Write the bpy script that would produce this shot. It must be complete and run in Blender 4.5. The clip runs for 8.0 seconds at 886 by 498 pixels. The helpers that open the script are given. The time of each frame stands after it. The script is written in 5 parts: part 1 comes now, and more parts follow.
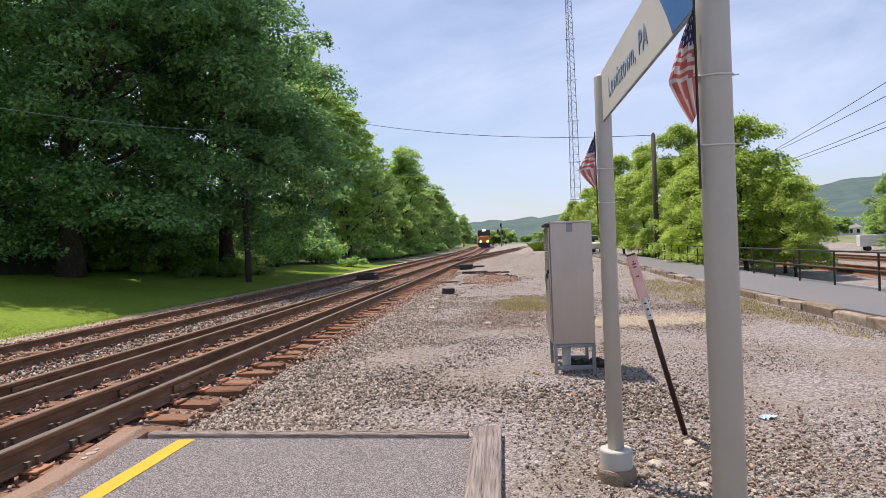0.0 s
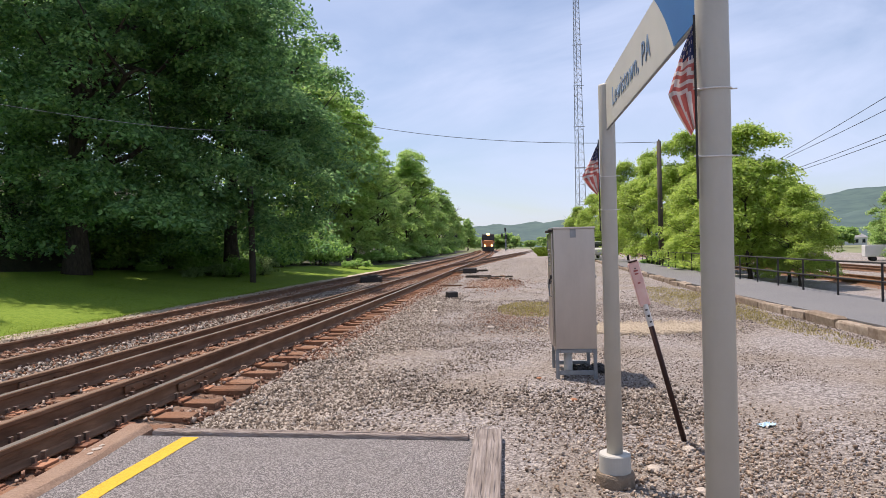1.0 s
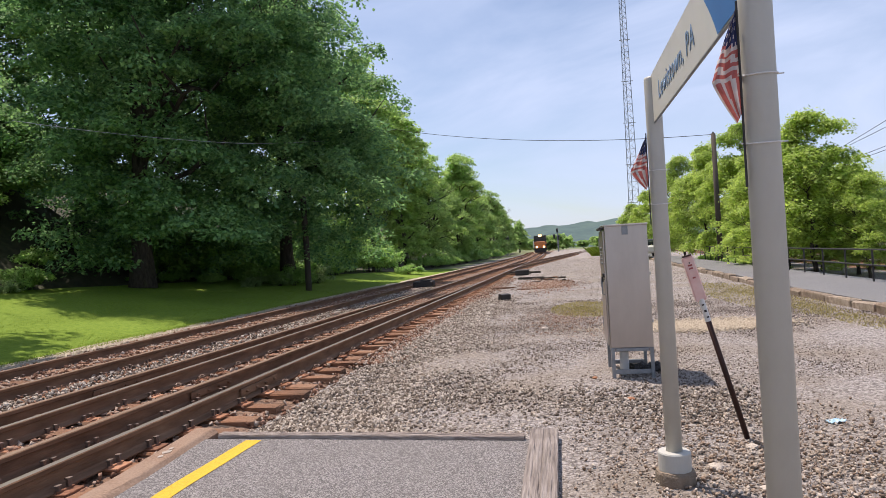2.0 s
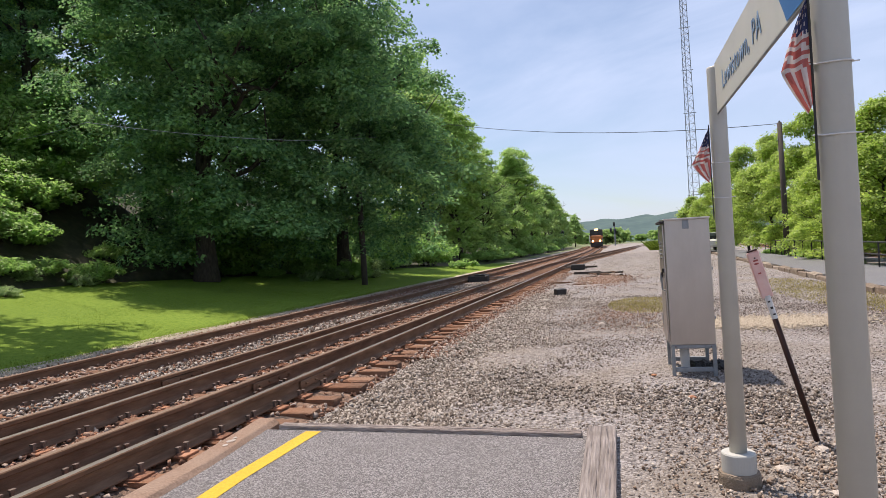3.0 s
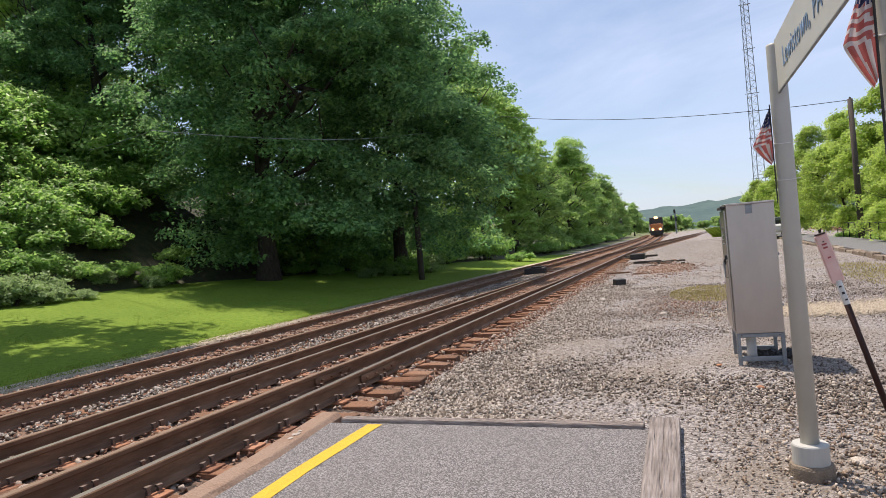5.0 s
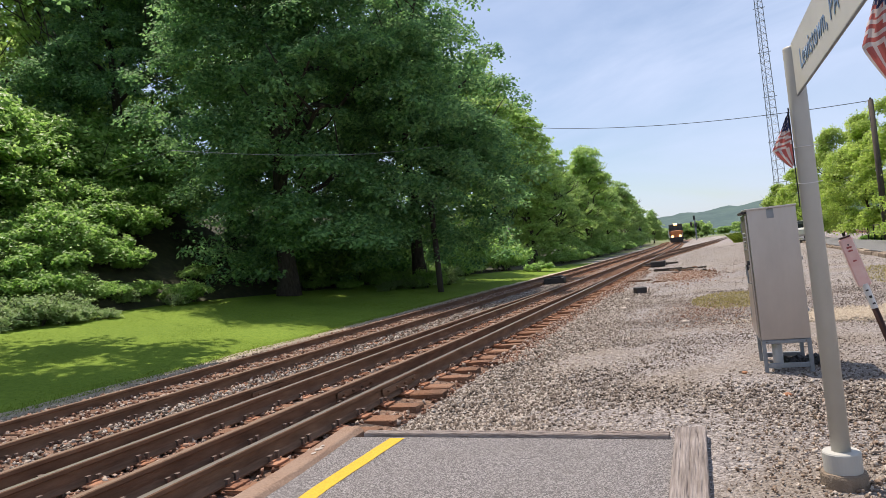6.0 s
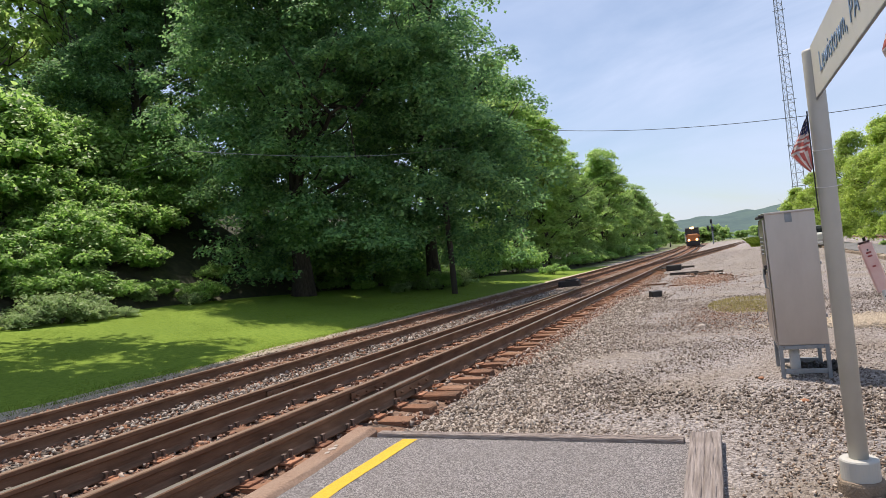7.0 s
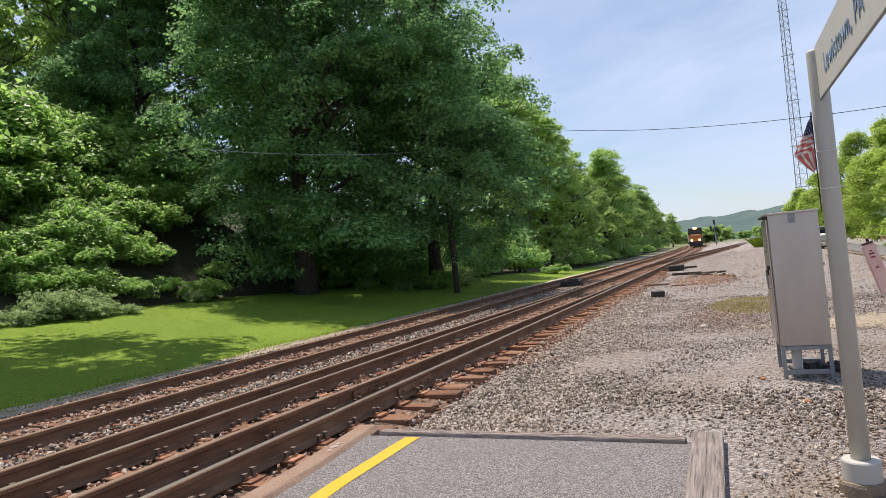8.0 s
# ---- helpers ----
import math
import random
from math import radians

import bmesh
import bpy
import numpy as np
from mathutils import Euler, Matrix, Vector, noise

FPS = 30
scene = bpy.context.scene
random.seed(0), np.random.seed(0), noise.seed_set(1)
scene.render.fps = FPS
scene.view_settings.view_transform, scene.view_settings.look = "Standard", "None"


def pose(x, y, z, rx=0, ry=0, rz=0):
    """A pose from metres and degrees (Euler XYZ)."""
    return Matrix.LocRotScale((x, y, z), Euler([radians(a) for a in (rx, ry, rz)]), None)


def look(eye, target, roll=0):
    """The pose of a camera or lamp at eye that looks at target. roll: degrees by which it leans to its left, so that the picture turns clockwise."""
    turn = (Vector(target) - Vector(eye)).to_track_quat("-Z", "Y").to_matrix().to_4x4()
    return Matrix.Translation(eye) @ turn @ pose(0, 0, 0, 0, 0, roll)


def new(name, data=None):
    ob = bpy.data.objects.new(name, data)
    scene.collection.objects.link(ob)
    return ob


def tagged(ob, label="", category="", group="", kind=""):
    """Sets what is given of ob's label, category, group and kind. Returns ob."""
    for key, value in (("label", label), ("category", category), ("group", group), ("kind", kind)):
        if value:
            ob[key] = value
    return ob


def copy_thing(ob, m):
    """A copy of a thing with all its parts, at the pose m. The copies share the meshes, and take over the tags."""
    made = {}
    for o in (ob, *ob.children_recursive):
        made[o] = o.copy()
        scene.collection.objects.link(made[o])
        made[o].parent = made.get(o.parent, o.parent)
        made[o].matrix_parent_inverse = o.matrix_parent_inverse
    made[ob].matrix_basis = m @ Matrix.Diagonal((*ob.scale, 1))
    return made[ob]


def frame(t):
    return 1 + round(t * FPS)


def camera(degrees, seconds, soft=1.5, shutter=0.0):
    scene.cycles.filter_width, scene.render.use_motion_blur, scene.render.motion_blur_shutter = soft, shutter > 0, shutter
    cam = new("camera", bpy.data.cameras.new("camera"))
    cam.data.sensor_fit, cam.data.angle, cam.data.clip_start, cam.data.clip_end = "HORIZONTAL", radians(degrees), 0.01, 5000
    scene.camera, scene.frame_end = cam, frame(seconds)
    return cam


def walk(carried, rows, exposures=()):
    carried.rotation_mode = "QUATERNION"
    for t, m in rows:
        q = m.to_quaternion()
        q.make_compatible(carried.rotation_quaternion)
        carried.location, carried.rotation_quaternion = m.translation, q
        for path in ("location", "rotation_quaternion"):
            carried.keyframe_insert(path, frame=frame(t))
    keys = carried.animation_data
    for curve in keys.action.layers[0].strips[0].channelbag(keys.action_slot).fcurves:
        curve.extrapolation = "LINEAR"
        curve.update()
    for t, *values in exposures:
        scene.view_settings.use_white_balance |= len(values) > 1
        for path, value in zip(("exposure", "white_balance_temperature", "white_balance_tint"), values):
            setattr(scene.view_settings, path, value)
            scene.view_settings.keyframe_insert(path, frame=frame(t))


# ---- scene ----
cam = camera(68.4, 8.0, soft=0.5)
PATH = [
    (0, (3.574, -5.133, 1.363), (3.385, -3.142, 1.347), -2.3),
    (0.5, (3.58, -5.191, 1.366), (3.385, -3.201, 1.35), -2.2),
    (1, (3.581, -5.194, 1.367), (3.38, -3.204, 1.362), -1.4),
    (1.5, (3.583, -5.195, 1.368), (3.309, -3.214, 1.378), -2.4),
    (1.7, (3.606, -5.226, 1.346), (3.29, -3.252, 1.356), -3.0),
    (2.8, (3.585, -5.234, 1.356), (3.109, -3.292, 1.38), -3.1),
    (3, (3.593, -5.237, 1.356), (3.073, -3.306, 1.362), -3.4),
    (3.5, (3.603, -5.249, 1.355), (3.131, -3.306, 1.397), -3.5),
    (4, (3.59, -5.223, 1.357), (3.077, -3.29, 1.372), -4.3),
    (4.5, (3.591, -5.246, 1.349), (2.931, -3.358, 1.337), -4.3),
    (4.7, (3.599, -5.244, 1.351), (2.931, -3.359, 1.343), -4.6),
    (5.8, (3.62, -5.259, 1.349), (2.887, -3.398, 1.38), -6.2),
    (6, (3.609, -5.251, 1.352), (2.876, -3.39, 1.394), -6.3),
    (6.5, (3.607, -5.257, 1.348), (2.854, -3.405, 1.401), -6.1),
    (7, (3.612, -5.261, 1.351), (2.839, -3.417, 1.403), -5.8),
    (7.5, (3.61, -5.263, 1.353), (2.83, -3.422, 1.398), -5.7),
    (8, (3.611, -5.271, 1.349), (2.831, -3.43, 1.399), -5.5),
]
walk(cam, [(t, look(e, g, r)) for t, e, g, r in PATH], [(0.0, 0.33, 6600, 17), (4.0, 0.33, 6550, 14), (8.0, 0.33, 6600, 13)])

# ---- light ----
SUN_DIR = Vector((-0.545, 0.43, 1.70)).normalized()
sun = new("sun", bpy.data.lights.new("sun", "SUN"))
sun.data.energy, sun.data.angle, sun.data.color = 4.6, radians(0.6), (1.0, 0.91, 0.79)
sun.matrix_world = look(SUN_DIR * 60, (0, 0, 0))

world = bpy.data.worlds.new("world")
scene.world = world
world.use_nodes = True
wn, wl = world.node_tree.nodes, world.node_tree.links
wn.clear()
w_out = wn.new("ShaderNodeOutputWorld")
w_bg = wn.new("ShaderNodeBackground")
w_sky = wn.new("ShaderNodeTexSky")
w_sky.sky_type, w_sky.sun_disc = "NISHITA", False
w_sky.sun_elevation, w_sky.sun_rotation = math.asin(SUN_DIR.z), math.atan2(SUN_DIR.x, SUN_DIR.y)
w_sky.air_density, w_sky.dust_density, w_sky.ozone_density = 1.0, 0.7, 1.8
w_tc = wn.new("ShaderNodeTexCoord")
w_map = wn.new("ShaderNodeMapping")
w_map.inputs["Rotation"].default_value = (0.25, 0.5, 0.3)
w_map.inputs["Scale"].default_value = (1.2, 3.4, 4.6)
w_noise = wn.new("ShaderNodeTexNoise")
w_noise.inputs["Scale"].default_value = 1.3
w_noise.inputs["Detail"].default_value = 8.0
w_noise.inputs["Roughness"].default_value = 0.55
w_noise.inputs["Distortion"].default_value = 0.6
w_ramp = wn.new("ShaderNodeValToRGB")
w_ramp.color_ramp.elements[0].position, w_ramp.color_ramp.elements[0].color = 0.36, (0.10, 0.10, 0.10, 1)
w_ramp.color_ramp.elements[1].position, w_ramp.color_ramp.elements[1].color = 0.70, (0.97, 0.97, 0.97, 1)
w_mix = wn.new("ShaderNodeMix")
w_mix.data_type = "RGBA"
w_mix.inputs["B"].default_value = (5.2, 6.15, 8.1, 1)
wl.new(w_tc.outputs["Generated"], w_map.inputs["Vector"])
wl.new(w_map.outputs["Vector"], w_noise.inputs["Vector"])
wl.new(w_noise.outputs["Fac"], w_ramp.inputs["Fac"])
wl.new(w_ramp.outputs["Color"], w_mix.inputs["Factor"])
wl.new(w_sky.outputs["Color"], w_mix.inputs["A"])
wl.new(w_mix.outputs["Result"], w_bg.inputs["Color"])
w_bg.inputs["Strength"].default_value = 0.105
wl.new(w_bg.outputs["Background"], w_out.inputs["Surface"])


# ---- materials ----
def material(name, colors, rough=0.8, metal=0.0, scale=8.0, detail=6.0, bump=0.0, bump_scale=40.0, random_mix=0.0,
             island=0.0, coarse=0.0, coarse_scale=0.8, coarse_color=None, voronoi=0.0, stretch=(1, 1, 1), translucent=0.0, spec=0.5):
    """A surface: a noise blends the colours; voronoi gives stone cells; coarse blends large stains; island and random vary pieces."""
    m = bpy.data.materials.new(name)
    m.use_nodes = True
    n, l = m.node_tree.nodes, m.node_tree.links
    bsdf = n["Principled BSDF"]
    bsdf.inputs["Roughness"].default_value = rough
    bsdf.inputs["Metallic"].default_value = metal
    bsdf.inputs["Specular IOR Level"].default_value = spec
    tc, mp = n.new("ShaderNodeTexCoord"), n.new("ShaderNodeMapping")
    mp.inputs["Scale"].default_value = stretch
    l.new(tc.outputs["Object"], mp.inputs["Vector"])
    ramp = n.new("ShaderNodeValToRGB")
    el = ramp.color_ramp.elements
    while len(el) < len(colors):
        el.new(0.5)
    for k, c in enumerate(colors):
        el[k].position = 0.28 + 0.44 * k / max(1, len(colors) - 1)
        el[k].color = (*c, 1)
    nz = n.new("ShaderNodeTexNoise")
    nz.inputs["Scale"].default_value, nz.inputs["Detail"].default_value = scale, detail
    nz.inputs["Roughness"].default_value = 0.62
    l.new(mp.outputs["Vector"], nz.inputs["Vector"])
    fac = nz.outputs["Fac"]

    def math_node(op, a, b):
        q = n.new("ShaderNodeMath")
        q.operation = op
        for k, v in enumerate((a, b)):
            if isinstance(v, (int, float)):
                q.inputs[k].default_value = v
            else:
                l.new(v, q.inputs[k])
        return q.outputs[0]

    def blend(a, b, f):
        return math_node("ADD", math_node("MULTIPLY", a, 1 - f), math_node("MULTIPLY", b, f))

    height = fac
    if voronoi:
        vo = n.new("ShaderNodeTexVoronoi")
        vo.inputs["Scale"].default_value = voronoi
        l.new(mp.outputs["Vector"], vo.inputs["Vector"])
        sp = n.new("ShaderNodeSeparateColor")
        l.new(vo.outputs["Color"], sp.inputs["Color"])
        fac = blend(fac, sp.outputs["Red"], 0.6)
        height = math_node("SUBTRACT", height, math_node("MULTIPLY", vo.outputs["Distance"], 0.9))
    if island:
        geo = n.new("ShaderNodeNewGeometry")
        fac = blend(fac, geo.outputs["Random Per Island"], island)
    if random_mix:
        oi = n.new("ShaderNodeObjectInfo")
        fac = blend(fac, oi.outputs["Random"], random_mix)
    l.new(fac, ramp.inputs["Fac"])
    color = ramp.outputs["Color"]
    if coarse:
        cn = n.new("ShaderNodeTexNoise")
        cn.inputs["Scale"].default_value, cn.inputs["Detail"].default_value = coarse_scale, 5
        l.new(tc.outputs["Object"], cn.inputs["Vector"])
        cr = n.new("ShaderNodeMapRange")
        cr.inputs["From Min"].default_value, cr.inputs["From Max"].default_value = 0.4, 0.68
        cr.inputs["To Max"].default_value = coarse
        l.new(cn.outputs["Fac"], cr.inputs["Value"])
        mx = n.new("ShaderNodeMix")
        mx.data_type = "RGBA"
        mx.inputs["B"].default_value = (*(coarse_color or colors[0]), 1)
        l.new(cr.outputs["Result"], mx.inputs["Factor"])
        l.new(color, mx.inputs["A"])
        color = mx.outputs["Result"]
    l.new(color, bsdf.inputs["Base Color"])
    if bump:
        bn = n.new("ShaderNodeTexNoise")
        bn.inputs["Scale"].default_value, bn.inputs["Detail"].default_value = bump_scale, 6
        l.new(mp.outputs["Vector"], bn.inputs["Vector"])
        bp = n.new("ShaderNodeBump")
        bp.inputs["Strength"].default_value = min(1.0, bump)
        bp.inputs["Distance"].default_value = 0.02
        l.new(math_node("ADD", bn.outputs["Fac"], height) if voronoi else bn.outputs["Fac"], bp.inputs["Height"])
        l.new(bp.outputs["Normal"], bsdf.inputs["Normal"])
    if translucent:
        tr, ms = n.new("ShaderNodeBsdfTranslucent"), n.new("ShaderNodeMixShader")
        l.new(color, tr.inputs["Color"])
        ms.inputs["Fac"].default_value = translucent
        l.new(bsdf.outputs["BSDF"], ms.inputs[1])
        l.new(tr.outputs["BSDF"], ms.inputs[2])
        l.new(ms.outputs["Shader"], n["Material Output"].inputs["Surface"])
    return m


def glow(name, color, strength):
    m = bpy.data.materials.new(name)
    m.use_nodes = True
    b = m.node_tree.nodes["Principled BSDF"]
    b.inputs["Base Color"].default_value = (*color, 1)
    b.inputs["Emission Color"].default_value = (*color, 1)
    b.inputs["Emission Strength"].default_value = strength
    return m


M_GRAVEL = material("gravel", [(0.14, 0.122, 0.114), (0.275, 0.245, 0.232), (0.44, 0.40, 0.38)], 0.95, scale=18, detail=9, voronoi=48, bump=1.0, bump_scale=60,
                    coarse=0.7, coarse_scale=0.7, coarse_color=(0.24, 0.193, 0.145))
M_EARTH = material("far_ground", [(0.10, 0.13, 0.05), (0.17, 0.19, 0.08), (0.25, 0.23, 0.16)], 0.95, scale=0.3, bump=0.6, bump_scale=3)
# Leaf litter, its colour darkened so gaps under the trees stay dim.
M_DARK_LITTER = material("darkened_leaf_litter", [(0.02, 0.022, 0.012), (0.04, 0.042, 0.02), (0.07, 0.062, 0.035)], 0.95, scale=3, bump=0.8, bump_scale=12)
M_STONE = material("crushed_stone", [(0.12, 0.092, 0.076), (0.21, 0.170, 0.145), (0.275, 0.23, 0.20), (0.39, 0.34, 0.305)], 0.9, scale=14, bump=0.5, bump_scale=90, island=0.75)
M_SHOULDER = material("brown_ballast_stone", [(0.115, 0.087, 0.066), (0.21, 0.168, 0.133), (0.295, 0.243, 0.198), (0.44, 0.385, 0.33)], 0.9, scale=14, bump=0.5, bump_scale=90, island=0.75)
M_STONE_TAN = material("tan_stone", [(0.22, 0.155, 0.11), (0.30, 0.225, 0.165), (0.35, 0.275, 0.21), (0.47, 0.40, 0.335)], 0.9, scale=14, bump=0.5, bump_scale=90, island=0.8)
M_BALLAST = material("ballast_bed", [(0.07, 0.05, 0.04), (0.17, 0.11, 0.08), (0.26, 0.17, 0.12)], 0.95, scale=25, voronoi=20, bump=1.0, bump_scale=50,
                     coarse=0.5, coarse_scale=0.8, coarse_color=(0.25, 0.12, 0.06))
M_BALLAST_STONE = material("ballast_stone", [(0.13, 0.06, 0.035), (0.26, 0.13, 0.08), (0.32, 0.20, 0.14), (0.40, 0.32, 0.26)], 0.92, scale=12, bump=0.5, bump_scale=80, island=0.75)
M_ASPHALT = material("asphalt", [(0.115, 0.105, 0.104), (0.215, 0.196, 0.192), (0.44, 0.405, 0.395)], 0.9, scale=60, detail=4, voronoi=130, bump=0.8, bump_scale=90,
                     coarse=0.3, coarse_scale=1.6, coarse_color=(0.21, 0.195, 0.18))
M_ASPHALT_DARK = material("newer_asphalt", [(0.10, 0.10, 0.105), (0.145, 0.145, 0.15), (0.20, 0.20, 0.205)], 0.85, scale=120, detail=3, bump=0.4, bump_scale=160,
                          coarse=0.3, coarse_scale=0.6, coarse_color=(0.19, 0.185, 0.18))
M_YELLOW = material("yellow_line_paint", [(0.46, 0.275, 0.012), (0.61, 0.38, 0.016), (0.65, 0.42, 0.028)], 0.75, scale=60, bump=0.4, bump_scale=200)
M_KERB = material("brown_concrete", [(0.15, 0.092, 0.062), (0.245, 0.155, 0.105), (0.34, 0.23, 0.165)], 0.9, scale=55, detail=8, bump=0.6, bump_scale=60,
                  coarse=0.5, coarse_scale=3, coarse_color=(0.30, 0.22, 0.165))
M_CONCRETE = material("old_concrete", [(0.12, 0.085, 0.06), (0.24, 0.18, 0.13), (0.44, 0.37, 0.30)], 0.92, scale=9, bump=0.6, bump_scale=70,
                      coarse=0.5, coarse_scale=1.5, coarse_color=(0.22, 0.18, 0.13), random_mix=0.2)
M_TIE = material("tie_wood", [(0.09, 0.05, 0.03), (0.20, 0.11, 0.065), (0.30, 0.18, 0.115)], 0.9, scale=9, stretch=(1, 9, 6), bump=0.7, bump_scale=30, random_mix=0.35,
                 coarse=0.6, coarse_scale=1.5, coarse_color=(0.30, 0.125, 0.055))
M_TIMBER = material("weathered_timber", [(0.10, 0.082, 0.072), (0.24, 0.203, 0.183), (0.37, 0.325, 0.30)], 0.92, scale=6, detail=10, stretch=(9, 0.35, 5), bump=1.0, bump_scale=8,
                    coarse=0.35, coarse_scale=4, coarse_color=(0.11, 0.085, 0.07))
M_TIMBER_X = material("weathered_plank", [(0.15, 0.118, 0.10), (0.34, 0.28, 0.245), (0.50, 0.43, 0.385)], 0.92, scale=10, stretch=(0.8, 9, 6), bump=1.0, bump_scale=24)
M_RAIL = material("rail_rust", [(0.115, 0.064, 0.038), (0.185, 0.105, 0.063), (0.26, 0.155, 0.095)], 0.75, metal=0.0, scale=10, spec=0.2, bump=0.25, bump_scale=60, stretch=(1, 0.2, 1))
M_RAIL_TOP = material("polished_rail_head", [(0.27, 0.235, 0.21), (0.40, 0.36, 0.335)], 0.38, metal=0.85, scale=20, stretch=(6, 0.05, 1))
M_RAIL_DULL = material("dull_rail_head", [(0.14, 0.09, 0.06), (0.22, 0.145, 0.10)], 0.6, metal=0.3, scale=20, stretch=(6, 0.1, 1))
M_PLATE = material("rusty_plate", [(0.15, 0.06, 0.03), (0.32, 0.14, 0.07), (0.42, 0.21, 0.12)], 0.85, scale=20, bump=0.4, bump_scale=100, random_mix=0.4)
M_SPIKE = material("spike_steel", [(0.10, 0.07, 0.055), (0.24, 0.19, 0.16)], 0.55, metal=0.5, scale=30)
M_CLIP = material("brown_spring_steel", [(0.11, 0.07, 0.05), (0.22, 0.15, 0.11)], 0.5, metal=0.4, scale=30)
M_POST = material("cream_grey_paint", [(0.43, 0.42, 0.38), (0.47, 0.46, 0.42), (0.50, 0.49, 0.45)], 0.5, scale=3, bump=0.05, bump_scale=60,
                  coarse=0.25, coarse_scale=5, coarse_color=(0.40, 0.385, 0.34))
M_SIGN = material("sign_face", [(0.50, 0.495, 0.455), (0.56, 0.55, 0.505)], 0.45, scale=3, coarse=0.2, coarse_scale=6, coarse_color=(0.55, 0.53, 0.47))
M_BLUE = material("sign_blue", [(0.025, 0.12, 0.33), (0.03, 0.145, 0.38)], 0.45, scale=4)
M_BLUE_PALE = material("pale_blue_plastic", [(0.30, 0.46, 0.58), (0.42, 0.58, 0.68)], 0.5, scale=30)
M_LETTER = material("sign_letter_blue", [(0.13, 0.215, 0.35), (0.155, 0.245, 0.385)], 0.5, scale=8)
M_ALU = material("brushed_aluminium", [(0.44, 0.40, 0.375), (0.49, 0.45, 0.42), (0.53, 0.49, 0.46)], 0.32, metal=0.85, scale=2, stretch=(2, 2, 0.7),
                 coarse=0.4, coarse_scale=1.4, coarse_color=(0.44, 0.39, 0.35), bump=0.02, bump_scale=30)
M_STEEL = material("galvanised_steel", [(0.22, 0.235, 0.25), (0.31, 0.33, 0.345)], 0.5, metal=0.6, scale=12, bump=0.1, bump_scale=50)
M_DARK = material("dark_steel", [(0.02, 0.02, 0.02), (0.045, 0.04, 0.038)], 0.6, metal=0.2, scale=15, bump=0.2, bump_scale=50)
M_RUBBER = material("black_rubber", [(0.015, 0.015, 0.015), (0.03, 0.03, 0.03)], 0.8, scale=15)
M_PVC = material("conduit_plastic", [(0.55, 0.55, 0.54), (0.62, 0.62, 0.60)], 0.5, scale=8)
M_BROWN_PIPE = material("dark_brown_marker", [(0.022, 0.009, 0.007), (0.045, 0.019, 0.014)], 0.5, scale=10, bump=0.1, spec=0.25)
M_PINK = material("faded_pink_plastic", [(0.72, 0.42, 0.38), (0.80, 0.56, 0.51), (0.84, 0.66, 0.61)], 0.5, scale=9, bump=0.15, bump_scale=30, translucent=0.3)
M_LABEL = material("white_label", [(0.60, 0.59, 0.57), (0.70, 0.69, 0.67)], 0.5, scale=15)
M_WHITE_FADED = material("white_cloth", [(0.56, 0.50, 0.48), (0.68, 0.62, 0.60)], 0.85, scale=12, translucent=0.35)
M_RED_CLOTH = material("red_cloth", [(0.40, 0.10, 0.09), (0.50, 0.15, 0.135)], 0.85, scale=12, translucent=0.35)
M_NAVY_CLOTH = material("navy_cloth", [(0.025, 0.035, 0.10), (0.04, 0.05, 0.14)], 0.85, scale=12, translucent=0.3)
M_POLE_WOOD = material("utility_pole_wood", [(0.035, 0.028, 0.022), (0.075, 0.058, 0.045)], 0.9, scale=6, stretch=(6, 6, 0.4), bump=0.5, bump_scale=20)
M_POLE_GREY = material("grey_pole_wood", [(0.05, 0.04, 0.033), (0.10, 0.08, 0.064)], 0.9, scale=6, stretch=(6, 6, 0.4), bump=0.5, bump_scale=20)
M_BARK = material("bark", [(0.018, 0.014, 0.010), (0.05, 0.04, 0.03), (0.08, 0.066, 0.05)], 0.95, scale=5, stretch=(3, 3, 0.6), bump=1.0, bump_scale=9)
M_LEAF_MAPLE = material("maple_leaf", [(0.115, 0.24, 0.10), (0.19, 0.36, 0.135), (0.29, 0.49, 0.175)], 0.6, scale=0.6, island=0.6, translucent=0.55, spec=0.22)
M_LEAF_BRIGHT = material("bright_leaf", [(0.20, 0.36, 0.085), (0.315, 0.515, 0.13), (0.45, 0.645, 0.19)], 0.42, scale=0.5, island=0.55, translucent=0.62, spec=0.45)
M_LEAF_PALE = material("pale_weed_leaf", [(0.20, 0.31, 0.11), (0.30, 0.42, 0.16), (0.40, 0.53, 0.23)], 0.5, scale=0.8, island=0.5, translucent=0.5, spec=0.4)
M_LEAF_LOCUST = material("yellow_green_leaf", [(0.25, 0.41, 0.10), (0.37, 0.56, 0.14), (0.50, 0.67, 0.20)], 0.5, scale=0.4, island=0.5, translucent=0.58)
M_LEAF_YARD = material("yard_tree_leaf", [(0.26, 0.385, 0.07), (0.40, 0.54, 0.10), (0.54, 0.67, 0.145)], 0.5, scale=0.5, island=0.5, translucent=0.62)
M_LEAF_DEEP = material("deep_green_leaf", [(0.22, 0.36, 0.10), (0.33, 0.50, 0.14), (0.45, 0.61, 0.19)], 0.5, scale=0.5, island=0.55, translucent=0.58)
M_LAWN = material("lawn_turf", [(0.10, 0.165, 0.018), (0.158, 0.235, 0.030), (0.215, 0.295, 0.045)], 0.9, scale=9, bump=0.8, bump_scale=40,
                  spec=0.12, coarse=0.4, coarse_scale=0.35, coarse_color=(0.12, 0.19, 0.03))
M_GRASS = material("grass_blade", [(0.13, 0.195, 0.022), (0.18, 0.255, 0.034), (0.24, 0.315, 0.05)], 0.8, scale=2, island=0.5, translucent=0.4, spec=0.1)
